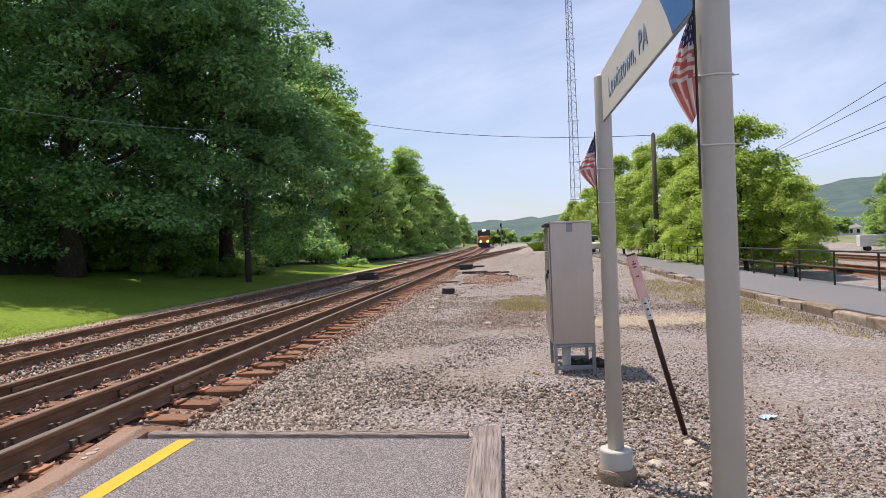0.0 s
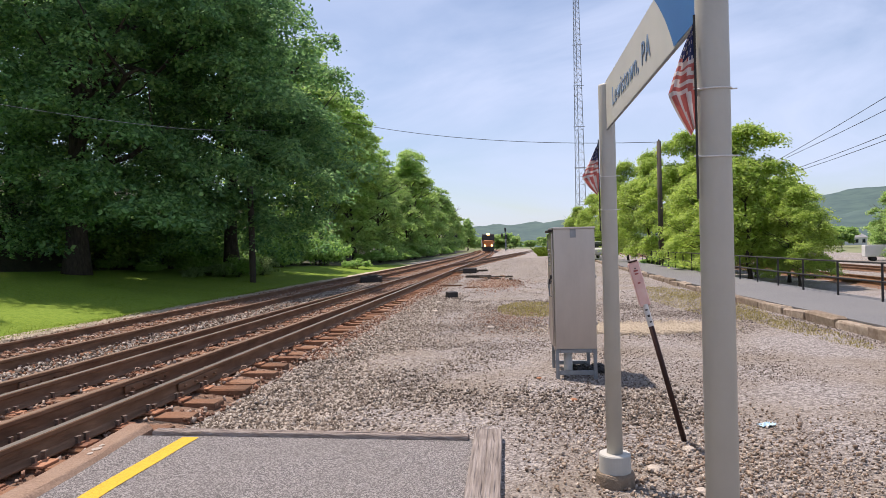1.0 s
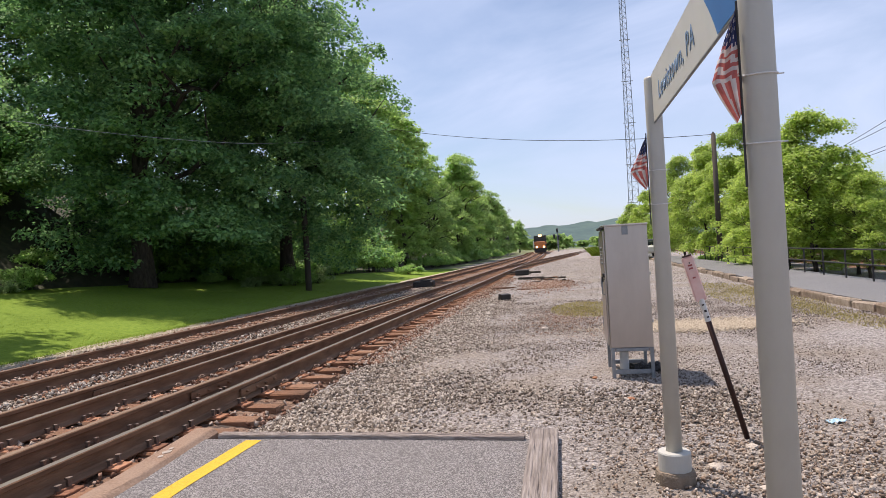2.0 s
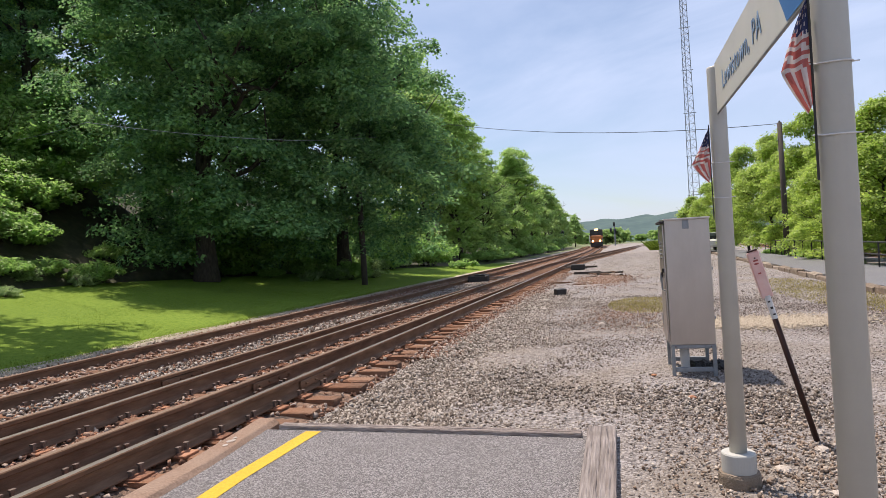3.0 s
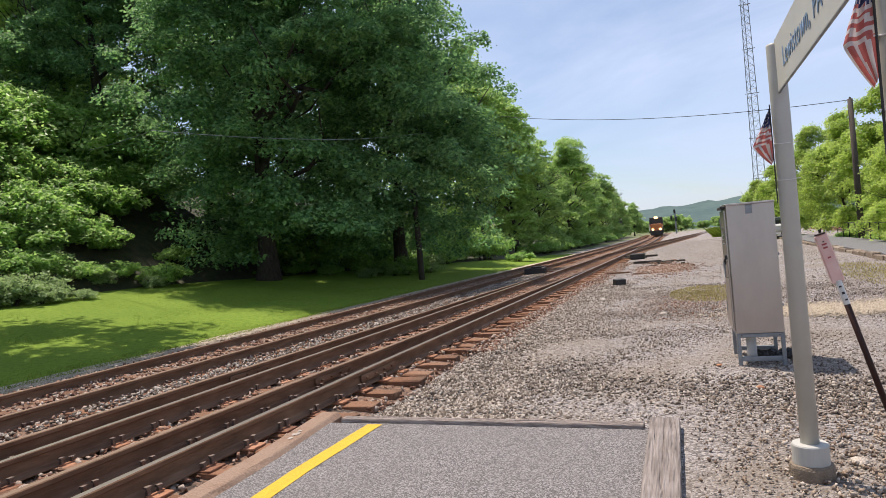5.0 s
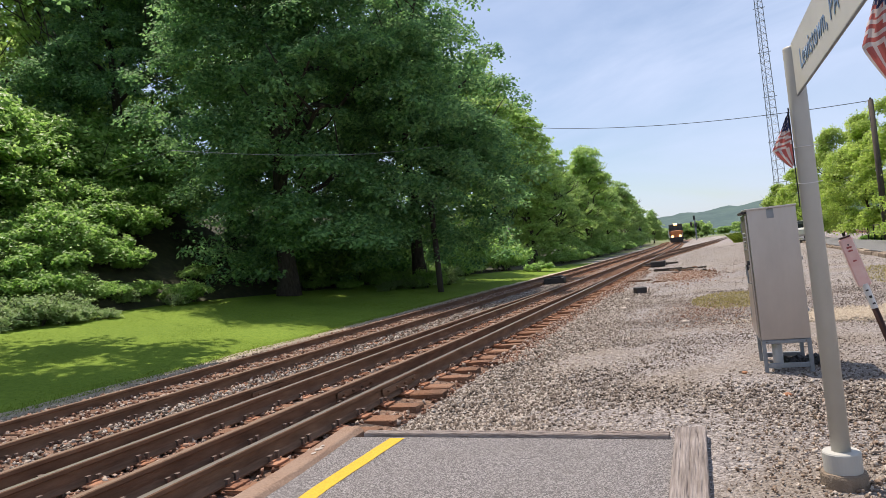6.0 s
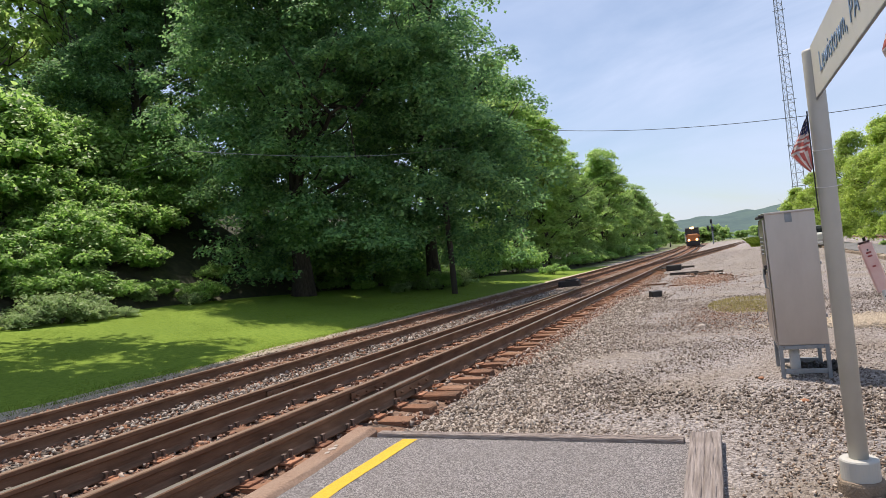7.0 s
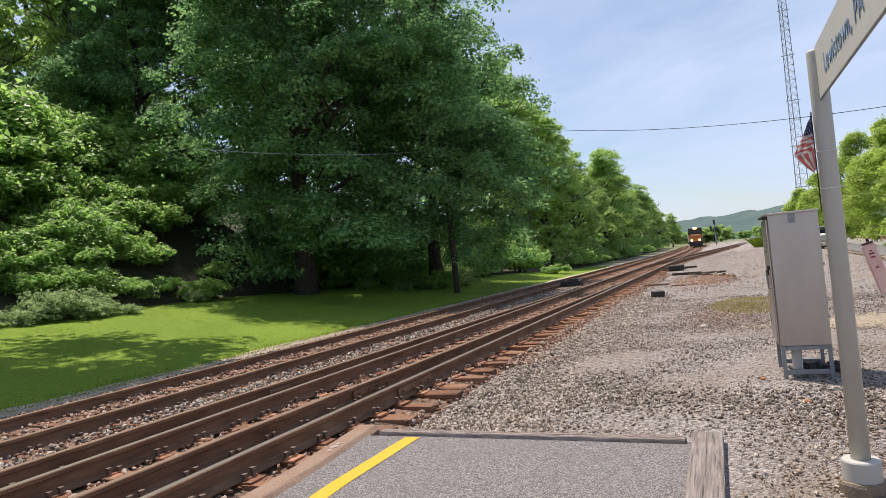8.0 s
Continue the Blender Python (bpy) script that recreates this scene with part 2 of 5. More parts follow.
M_DRY = material("dry_grass_blade", [(0.26, 0.22, 0.07), (0.38, 0.32, 0.105), (0.50, 0.43, 0.16)], 0.8, scale=2, island=0.7, translucent=0.3)
M_DUST = material("pale_sand_patch", [(0.30, 0.245, 0.18), (0.42, 0.35, 0.265), (0.52, 0.44, 0.34)], 0.95, scale=25, bump=0.7, bump_scale=90)
# Distance haze is put into the hills' blue-green base colours.
M_HAZY_FOREST = material("hazy_forest_hill", [(0.032, 0.062, 0.066), (0.048, 0.088, 0.085), (0.066, 0.112, 0.09)], 0.95, scale=0.03, bump=0.0, coarse=0.75, coarse_scale=0.014, coarse_color=(0.075, 0.125, 0.105))
M_WHITE = material("white_paint", [(0.62, 0.62, 0.61), (0.72, 0.72, 0.71)], 0.5, scale=2, coarse=0.2, coarse_scale=1, coarse_color=(0.5, 0.48, 0.45))
M_OLD_PAINT = material("worn_white_paint", [(0.28, 0.22, 0.18), (0.44, 0.39, 0.35)], 0.8, scale=40)
M_ORANGE = material("orange_engine_paint", [(0.42, 0.15, 0.045), (0.50, 0.19, 0.06)], 0.45, scale=2)
M_BLACK = material("black_engine_paint", [(0.015, 0.015, 0.016), (0.03, 0.03, 0.032)], 0.5, scale=2)
M_CAR_BROWN = material("brown_wagon_paint", [(0.12, 0.05, 0.03), (0.18, 0.08, 0.05)], 0.7, scale=2)
M_ROOF = material("roof_grey", [(0.20, 0.20, 0.20), (0.28, 0.28, 0.28)], 0.7, scale=3)
M_GLASS = material("dark_window_glass", [(0.02, 0.025, 0.03), (0.03, 0.035, 0.04)], 0.1, scale=2)
M_LAMP = glow("lit_headlamp", (1.0, 0.62, 0.25), 3.2)


# ---- builders ----
def empty(name, at=(0, 0, 0), rz=0.0):
    ob = new(name)
    ob.matrix_world = pose(*at, 0, 0, rz)
    ob.empty_display_size = 0.1
    return ob


def mesh_object(name, verts, faces, mat, parent=None, label="", smooth=False, face_mats=None):
    me = bpy.data.meshes.new(name)
    me.from_pydata([tuple(v) for v in verts], [], [tuple(f) for f in faces])
    for m in (mat if isinstance(mat, (list, tuple)) else [mat]):
        me.materials.append(m)
    if face_mats is not None:
        me.polygons.foreach_set("material_index", np.asarray(face_mats, dtype=np.int32))
    if smooth:
        me.polygons.foreach_set("use_smooth", np.ones(len(me.polygons), dtype=bool))
    me.update()
    ob = new(name, me)
    if parent is not None:
        ob.parent = parent
    if label:
        tagged(ob, label)
    return ob


def array_mesh(name, verts, loops, sizes, mat):
    """A mesh from arrays: verts (n, 3), the corner indices one after another, and the corners of each face."""
    me = bpy.data.meshes.new(name)
    me.vertices.add(len(verts))
    me.vertices.foreach_set("co", np.asarray(verts, dtype=np.float32).ravel())
    me.loops.add(len(loops))
    me.loops.foreach_set("vertex_index", np.asarray(loops, dtype=np.int32))
    me.polygons.add(len(sizes))
    starts = np.concatenate([[0], np.cumsum(sizes)[:-1]]).astype(np.int32)
    me.polygons.foreach_set("loop_start", starts)
    me.update(calc_edges=True)
    me.materials.append(mat)
    return me


def part(name, bm, mat, parent, label="", smooth=False):
    me = bpy.data.meshes.new(name)
    bmesh.ops.recalc_face_normals(bm, faces=bm.faces)
    bm.to_mesh(me)
    bm.free()
    for m in (mat if isinstance(mat, (list, tuple)) else [mat]):
        me.materials.append(m)
    if smooth:
        me.polygons.foreach_set("use_smooth", np.ones(len(me.polygons), dtype=bool))
    ob = new(name, me)
    if parent is not None:
        ob.parent = parent
    if label:
        tagged(ob, label)
    return ob


def box(size, at=(0, 0, 0), bevel=0.01, rot=None, bm=None, rough=0.0):
    """A box with worn edges, added to bm."""
    bm = bm or bmesh.new()
    made = bmesh.ops.create_cube(bm, size=1.0)["verts"]
    m = Matrix.Translation(at) @ (rot.to_4x4() if rot else Matrix()) @ Matrix.Diagonal((*size, 1))
    bmesh.ops.transform(bm, matrix=m, verts=made)
    if bevel:
        edges = list({e for v in made for e in v.link_edges})
        out = bmesh.ops.bevel(bm, geom=edges, offset=bevel, segments=1, affect="EDGES")
        made = out["verts"]
    if rough:
        for v in made:
            v.co += Vector([random.uniform(-rough, rough) for _ in range(3)])
    return bm


def tube(path, radii, sides=12, bm=None, caps=True):
    """A round bar along a path, added to bm."""
    bm = bm or bmesh.new()
    path = [Vector(p) for p in path]
    if isinstance(radii, (int, float)):
        radii = [radii] * len(path)
    rings = []
    for k, p in enumerate(path):
        d = (path[min(k + 1, len(path) - 1)] - path[max(k - 1, 0)]).normalized()
        u = d.cross(Vector((0.31, 0.95, 0.05)) if abs(d.z) > 0.5 else Vector((0, 0, 1))).normalized()
        v = d.cross(u)
        rings.append([bm.verts.new(p + radii[k] * (math.cos(a) * u + math.sin(a) * v)) for a in [2 * math.pi * i / sides for i in range(sides)]])
    for a, b in zip(rings, rings[1:]):
        for i in range(sides):
            bm.faces.new((a[i], a[(i + 1) % sides], b[(i + 1) % sides], b[i]))
    if caps:
        bm.faces.new(rings[0])
        bm.faces.new(rings[-1])
    return bm


def turned(profile, at=(0, 0, 0), sides=28, bm=None):
    """A solid turned round the upright axis from (radius, height) pairs."""
    bm = bm or bmesh.new()
    rings = [[bm.verts.new((at[0] + r * math.cos(2 * math.pi * i / sides), at[1] + r * math.sin(2 * math.pi * i / sides), at[2] + z)) for i in range(sides)] for r, z in profile]
    for a, b in zip(rings, rings[1:]):
        for i in range(sides):
            bm.faces.new((a[i], a[(i + 1) % sides], b[(i + 1) % sides], b[i]))
    bm.faces.new(rings[0])
    bm.faces.new(rings[-1])
    return bm


RNG = np.random.default_rng(7)


# ---- ground ----
def lawn_height(x):
    return -0.36 + 0.108 * max(0.0, -7.0 - x)


def yard_rise(x):
    """The gravel lies higher along the far platform."""
    return 0.095 * np.clip((x - 6.3) / 2.4, 0, 1)


def ground_height(x, y):
    if x < -6.2:
        if x > -18:
            return lawn_height(x) - 0.02
        steep = 0.32 + 0.5 * min(1.0, max(0.0, (32 - y) / 8.0))
        return lawn_height(-18) + min(8.5, steep * (-18 - x)) + 0.12 * max(0.0, -30 - x)
    if x < -5.9:
        return -0.33
    if 0.2 < x < 0.75:
        return -0.295
    if x < 0.95:
        return -0.235
    if x < 11.3:
        return -0.225 + yard_rise(x)
    if x < 12.2:
        return -0.225 - 0.28 * (x - 11.3)
    return -0.48


gx = np.concatenate([[-900, -400, -200, -120, -80], np.linspace(-64, -24, 14), np.linspace(-23, -6.3, 14), [-6.1, -5.9, -5.5],
                     np.linspace(-5, 11, 33), [11.3, 11.7, 12.2, 13, 16, 22, 30, 45, 70, 120, 250, 500, 1200]])
gy = np.concatenate([[-300, -100, -40, -20], np.linspace(-10, 40, 60), np.linspace(44, 120, 20), [150, 200, 300, 450, 700, 1100, 1700, 2600, 3600]])
gv, gf = [], []
for y in gy:
    for x in gx:
        near = -12 < y < 45 and 0.9 < x < 11
        bumps = 0.03 * noise.noise(Vector((x * 0.7, y * 0.7, 3.0))) if near else (0.02 * noise.noise(Vector((x * 2.0, y * 2.0, 0.0))) if x > -6 else 0.0)
        if x < -26:
            bumps = 1.2 * noise.noise(Vector((x * 0.09, y * 0.09, 1.0)))
        gv.append((x, y, ground_height(x, y) + bumps))
nx = len(gx)
mats = []
for j in range(len(gy) - 1):
    for i in range(nx - 1):
        gf.append((j * nx + i, j * nx + i + 1, (j + 1) * nx + i + 1, (j + 1) * nx + i))
        xm, ym = (gx[i] + gx[i + 1]) / 2, (gy[j] + gy[j + 1]) / 2
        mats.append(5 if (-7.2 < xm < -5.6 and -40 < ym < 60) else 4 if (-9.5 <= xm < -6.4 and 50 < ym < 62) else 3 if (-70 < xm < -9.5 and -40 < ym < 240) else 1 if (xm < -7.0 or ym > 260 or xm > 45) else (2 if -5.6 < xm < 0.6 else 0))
ground = mesh_object("ground", gv, gf, [M_GRAVEL, M_EARTH, M_BALLAST, M_DARK_LITTER, M_LAWN, M_DUST], face_mats=mats, smooth=True)
tagged(ground, "grey crushed-stone ground running out to far green land", "ground", kind="structure")

# mown lawn beyond the tracks, with an uneven edge
lv, lf = [], []
ly = np.linspace(-14, 62, 160)
lt = np.linspace(0, 1, 28)
for y in ly:
    edge = -7.15 + 0.02 * (y - 10) * (1 if y < 10 else 0.6) + 0.22 * noise.noise(Vector((0.0, y * 0.55, 2.0))) + 0.08 * noise.noise(Vector((0.0, y * 2.5, 5.0)))
    back = -19.2 + 0.24 * max(0.0, y - 12)
    for t in lt:
        x = edge + (min(back, edge - 0.5) - edge) * t
        lv.append((x, y, lawn_height(x) + 0.03 - 0.05 * (t == 0) + 0.03 * noise.noise(Vector((x * 0.5, y * 0.5, 9.0)))))
for j in range(len(ly) - 1):
    for i in range(len(lt) - 1):
        lf.append((j * 28 + i, j * 28 + i + 1, (j + 1) * 28 + i + 1, (j + 1) * 28 + i))
lawn = mesh_object("lawn", lv, lf, M_LAWN, smooth=True)
tagged(lawn, "mown green lawn sloping up to the trees", "lawn", kind="structure")


# ---- loose stones ----
CUBE = np.array([(-1, -1, -1), (1, -1, -1), (1, 1, -1), (-1, 1, -1), (-1, -1, 1), (1, -1, 1), (1, 1, 1), (-1, 1, 1)], float)
CUBE_F = np.array([(0, 3, 2, 1), (4, 5, 6, 7), (0, 1, 5, 4), (1, 2, 6, 5), (2, 3, 7, 6), (3, 0, 4, 7)])


def stones(name, xs, ys, zs, sizes, mat, label, category="gravel"):
    """Many small broken stones in one mesh."""
    n = len(xs)
    base = CUBE[None] * (0.35 + 0.65 * RNG.random((n, 8, 3)))
    base *= np.stack([0.7 + 0.6 * RNG.random(n), 0.7 + 0.6 * RNG.random(n), 0.32 + 0.33 * RNG.random(n)], 1)[:, None]
    q = RNG.normal(size=(n, 4)) * (0.6, 0.6, 1.0, 1.0)
    q /= np.linalg.norm(q, axis=1)[:, None]
    x_, y_, z_, w_ = q.T
    rot = np.stack([1 - 2 * (y_**2 + z_**2), 2 * (x_ * y_ - z_ * w_), 2 * (x_ * z_ + y_ * w_), 2 * (x_ * y_ + z_ * w_), 1 - 2 * (x_**2 + z_**2), 2 * (y_ * z_ - x_ * w_),
                    2 * (x_ * z_ - y_ * w_), 2 * (y_ * z_ + x_ * w_), 1 - 2 * (x_**2 + y_**2)], 1).reshape(n, 3, 3)
    v = np.einsum("nij,nkj->nki", rot, base) * (np.asarray(sizes)[:, None, None] * 0.5) + np.stack([xs, ys, zs + yard_rise(xs)], 1)[:, None]
    loops = (CUBE_F[None] + 8 * np.arange(n)[:, None, None]).ravel()
    ob = new(name, array_mesh(name, v.reshape(-1, 3), loops, np.full(n * 6, 4), mat))
    return tagged(ob, label, category, kind="stuff")


def scatter(n, x0, x1, y0, y1, power=1.0):
    return x0 + (x1 - x0) * RNG.random(n), y0 + (y1 - y0) * RNG.random(n) ** power


def keep_off(xs, ys):
    """Places clear of the asphalt and its timbers."""
    return ~((xs > 0.2) & (xs < 3.56) & (ys < 0.30))


xs, ys = scatter(54000, 0.7, 9.0, -3.0, 12.0, 1.15)
ok = keep_off(xs, ys) & ~((np.hypot(xs - 4.25, ys + 0.8) < 0.13))
xs, ys = xs[ok], ys[ok]
stones("gravel_stones", xs, ys, -0.232 + 0.010 * RNG.random(len(xs)), 0.010 + 0.020 * RNG.random(len(xs)) ** 3 + 0.0015 * np.maximum(ys, 0), M_STONE, "loose grey-brown crushed stones of the station yard")
xs, ys = scatter(24000, 0.66, 2.3, 0.2, 16.0, 1.6)
lift = np.clip((1.7 - xs) / 1.15, 0, 1) * 0.05
ok = keep_off(xs, ys) & (RNG.random(len(xs)) < np.clip((2.3 - xs) / 0.9, 0, 1))
lift = lift * np.clip((xs - 0.62) / 0.4, 0, 1) - 0.05 * np.clip((0.95 - xs) / 0.3, 0, 1)
xs, ys, lift = xs[ok], ys[ok], lift[ok]
stones("ballast_shoulder", xs, ys, -0.222 + lift * (0.3 + 0.7 * RNG.random(len(xs))), 0.024 + 0.034 * RNG.random(len(xs)) ** 1.4, M_SHOULDER, "coarse grey-brown ballast stones along the tie ends", "ballast")
xs, ys = scatter(50000, 0.9, 8.8, 0.35, 14.0, 1.4)
ok = keep_off(xs, ys) & (RNG.random(len(xs)) < np.clip(1.15 - 0.16 * (xs - 1.0), 0.5, 1.0))
xs, ys = xs[ok], ys[ok]
stones("broken_stones", xs, ys, -0.234 + 0.014 * RNG.random(len(xs)), (0.016 + 0.030 * RNG.random(len(xs)) ** 1.8) * np.clip(1.15 - 0.09 * xs, 0.55, 1.1) + 0.0010 * ys, M_SHOULDER, "grey and olive-brown crushed stones covering the yard")
xs, ys = scatter(7000, 1.6, 5.4, 0.5, 2.9)
ok = RNG.random(len(xs)) < np.exp(-(((ys - 1.5 + 0.12 * (xs - 3)) / 0.55) ** 2))
stones("coarse_gravel_band", xs[ok], ys[ok], -0.222 + 0.012 * RNG.random(ok.sum()), 0.018 + 0.03 * RNG.random(ok.sum()) ** 1.5, M_SHOULDER, "band of coarser brown stones across the yard")
xs, ys = scatter(20000, 3.6, 7.0, -3.4, 1.6)
near = np.exp(-(((xs - 5.0) / 1.1) ** 2 + ((ys + 0.6) / 1.3) ** 2))
ok = (RNG.random(len(xs)) < near) & (np.hypot(xs - 4.25, ys + 0.8) > 0.13)
stones("tan_stones", xs[ok], ys[ok], -0.215 + 0.015 * RNG.random(ok.sum()), 0.013 + 0.026 * RNG.random(ok.sum()) ** 2.2, M_STONE_TAN, "tan and white stones round the sign posts")
xs, ys = scatter(11000, 0.9, 9.5, 7.5, 75.0, 2.0)
stones("far_gravel_stones", xs, ys, np.full(len(xs), -0.215), 0.02 + (0.022 + 0.0004 * ys) * RNG.random(len(xs)) ** 2, M_STONE, "scattered pale stones in the gravel yard")

# ---- railway ----
RAIL_PROFILE = [(-0.076, -0.186), (0.076, -0.186), (0.076, -0.175), (0.020, -0.158), (0.009, -0.140), (0.009, -0.052), (0.034, -0.040), (0.037, -0.008), (0.030, 0.0),
                (-0.030, 0.0), (-0.037, -0.008), (-0.034, -0.040), (-0.009, -0.052), (-0.009, -0.140), (-0.020, -0.158), (-0.076, -0.175)]


def bend(y):
    """The gentle left-hand curve of the line."""
    return 0.007 * max(0.0, y) - 1.5e-4 * max(0.0, y - 50.0) ** 2


def inset(y):
    """How far the second pair of rails lies beside the first; it closes in towards the points."""
    return float(np.interp(y, [0.0, 3.0, 10.0, 24.0], [0.60, 0.52, 0.40, 0.10]))


def rail(x_at, y0, y1, z, top, parent, label=""):
    """A steel rail along x_at(y), from y0 to y1."""
    ys = [y0]
    while ys[-1] < y1:
        ys.append(min(y1, ys[-1] + (2.0 if ys[-1] < 60 else 8.0)))
    n = len(RAIL_PROFILE)
    v = [(x_at(y) + px, y, z + pz) for y in ys for px, pz in RAIL_PROFILE]
    f, fm = [], []
    for k in range(len(ys) - 1):
        for i in range(n):
            f.append((k * n + i, k * n + (i + 1) % n, (k + 1) * n + (i + 1) % n, (k + 1) * n + i))
            fm.append(1 if i == 8 else 0)
    f += [tuple(range(n - 1, -1, -1)), tuple(range((len(ys) - 1) * n, len(ys) * n))]
    fm += [0, 0]
    return mesh_object("rail", v, f, [M_RAIL, top], parent, label, face_mats=fm)


def tie_mesh(seed, length):
    random.seed(seed)
    bm = box((length, 0.225, 0.17), (0, 0, -0.085), 0.012, rough=0.008)
    for v in bm.verts:
        v.co.z += 0.006 * noise.noise(v.co * 3 + Vector((seed, 0, 0)))
    me = bpy.data.meshes.new("tie")
    bm.to_mesh(me)
    bm.free()
    me.materials.append(M_TIE)
    return me


def plate_mesh():
    bm = box((0.36, 0.19, 0.022), (0, 0, 0.011), 0.004)
    for sx in (-0.105, 0.105):
        box((0.02, 0.17, 0.02), (sx * 0.95, 0, 0.026), 0.004, bm=bm)
    me = bpy.data.meshes.new("tie_plate")
    bm.to_mesh(me)
    bm.free()
    me.materials.append(M_PLATE)
    return me


def spike_mesh():
    bm = box((0.028, 0.028, 0.05), (0, 0, 0.05), 0)
    box((0.036, 0.046, 0.014), (0.0, 0, 0.08), 0, bm=bm)
    me = bpy.data.meshes.new("spike")
    bm.to_mesh(me)
    bm.free()
    me.materials.append(M_SPIKE)
    return me


def clip_mesh():
    """A sprung steel clip bent into a loop, that holds the rail's foot."""
    bm = tube([(-0.01, -0.05, 0.03), (0.03, -0.055, 0.045), (0.065, -0.02, 0.05), (0.065, 0.03, 0.055), (0.03, 0.055, 0.06), (-0.005, 0.035, 0.062), (0.0, 0.0, 0.045)], 0.011, 5)
    me = bpy.data.meshes.new("rail_clip")
    bm.to_mesh(me)
    bm.free()
    me.materials.append(M_CLIP)
    return me


PLATE, SPIKE, CLIP = plate_mesh(), spike_mesh(), clip_mesh()


def track(name, rails, centre, length, z, y0, y1, far, label, step=0.53, ties_from=0.0):
    """A track: rails as (offset, polished), with ties, plates and spikes near by and plain ties further off."""
    root = empty(name)
    tagged(root, label, "railway track")
    def run(off, y):
        """Across the line: a paired rail is given by the rail that it runs beside."""
        return (off[0] - inset(y) if isinstance(off, tuple) else off) + bend(y)

    for off, polished in rails:
        paired = isinstance(off, tuple)
        drop = 0.0126 * min(0.0, off[0] - 0.5 if paired else off)
        rail(lambda y, o=off: run(o, y), y0, 24.0 if paired else far, z + drop, M_RAIL_TOP if polished else M_RAIL_DULL, root)
    shapes = [tie_mesh(s, length) for s in range(5)]
    y, k = y0, 0
    far_v, far_f = [], []
    while y < y1:
        ob = new("tie", shapes[k % 5])
        ob.parent = root
        wob = random.Random(k * 13 + int(length * 100))
        shift = wob.uniform(-0.05, 0.05) + (wob.uniform(-0.1, 0.12) if wob.random() < 0.2 else 0)
        ob.matrix_basis = pose(centre + bend(y) + shift, y + wob.uniform(-0.03, 0.03), z - 0.205 + wob.uniform(-0.012, 0.006), 0, wob.uniform(-0.5, 0.5), wob.uniform(-1.5, 1.5))
        if y < 26:
            for off, _ in rails:
                if isinstance(off, tuple) and y > 9:
                    continue
                at_x = run(off, y)
                zp = z - 0.206 + 0.0126 * min(0, off[0] - 0.5 if isinstance(off, tuple) else off)
                pl = new("tie_plate", PLATE)
                pl.parent = root
                pl.matrix_basis = pose(at_x, y, zp, 0, 0, 180 * (k % 2))
                if len(rails) == 4 and y > 2.4:
                    for side in (1, -1):
                        cl = new("rail_clip", CLIP)
                        cl.parent = root
                        cl.matrix_basis = pose(at_x + side * 0.085, y, zp, 0, 0, 0 if side > 0 else 180)
                    continue
                for sx, sy in ((-0.088, 0.055), (0.088, -0.055), (0.092, 0.045), (-0.09, -0.05)):
                    if y < 7.5 - 0.9 * (len(rails) - 4) * 4:
                        if y > -3.2:
                            sp = new("spike", SPIKE)
                            sp.parent = root
                            sp.matrix_basis = pose(at_x + sx, y + sy, zp + wob.uniform(-0.015, 0.012), 0, 0, wob.uniform(-15, 15))
                    else:
                        b = len(far_v)
                        far_v += [(at_x + sx + c[0] * 0.017, y + sy + c[1] * 0.02, zp + 0.055 + c[2] * 0.028) for c in CUBE]
                        far_f += [tuple(b + i for i in fc) for fc in CUBE_F]
        y += step + wob.uniform(-0.04, 0.04)
        k += 1
    tagged(mesh_object("far_spike", far_v, far_f, M_SPIKE, root), kind="stuff")
    verts, faces = [], []
    while y < far:
        c = centre + bend(y)
        b = len(verts)
        verts += [(c + sx * length / 2, y + sy * 0.11, z - 0.205 + sz) for sz in (-0.15, 0) for sx, sy in ((-1, -1), (1, -1), (1, 1), (-1, 1))]
        faces += [tuple(b + i for i in fc) for fc in CUBE_F]
        y += 0.55
    far_ties = mesh_object("far_tie", verts, faces, M_TIE, root)
    tagged(far_ties, kind="stuff")
    return root


near_track = track("railway_track", [(-0.08, True), ((-0.08,), False), (-1.57, True), ((-1.57,), False)], -0.94, 2.85, 0.0, -9.0, 60.0, 330.0,
                   "rusty interlaced track with paired steel rails on worn wooden ties")
far_track = track("railway_track", [(-3.52, False), (-4.99, False)], -4.25, 2.6, -0.01, -9.0, 60.0, 330.0, "rusty brown track on wooden ties beside the lawn")


def joint_bar(at, length, parent):
    bm = box((0.022, length, 0.085), (0, 0, 0), 0.006)
    for k in range(4):
        y = -length * 0.38 + k * length * 0.25
        tube([(0.0, y, 0.0), (0.035, y, 0.0)], 0.014, 6, bm=bm)
        tube([(0.0, y, 0.0), (0.048, y, 0.0)], 0.008, 6, bm=bm)
    ob = part("joint_bar", bm, M_RAIL, parent, "bolted steel joint bar")
    ob.matrix_basis = pose(*at)
    return ob


joint_bar((-0.038, 2.05, -0.092), 0.95, near_track)
joint_bar((-0.60, 1.95, -0.10), 0.92, near_track)
joint_bar((-2.08, 2.25, -0.122), 0.92, near_track)

# branch leaving the near track to the right
def branch(y):
    t = y - 34.0
    return 0.003 * y + (0.0 if t < 0 else (0.0021 * t * t if t < 20 else 0.84 + 0.084 * (t - 20)))


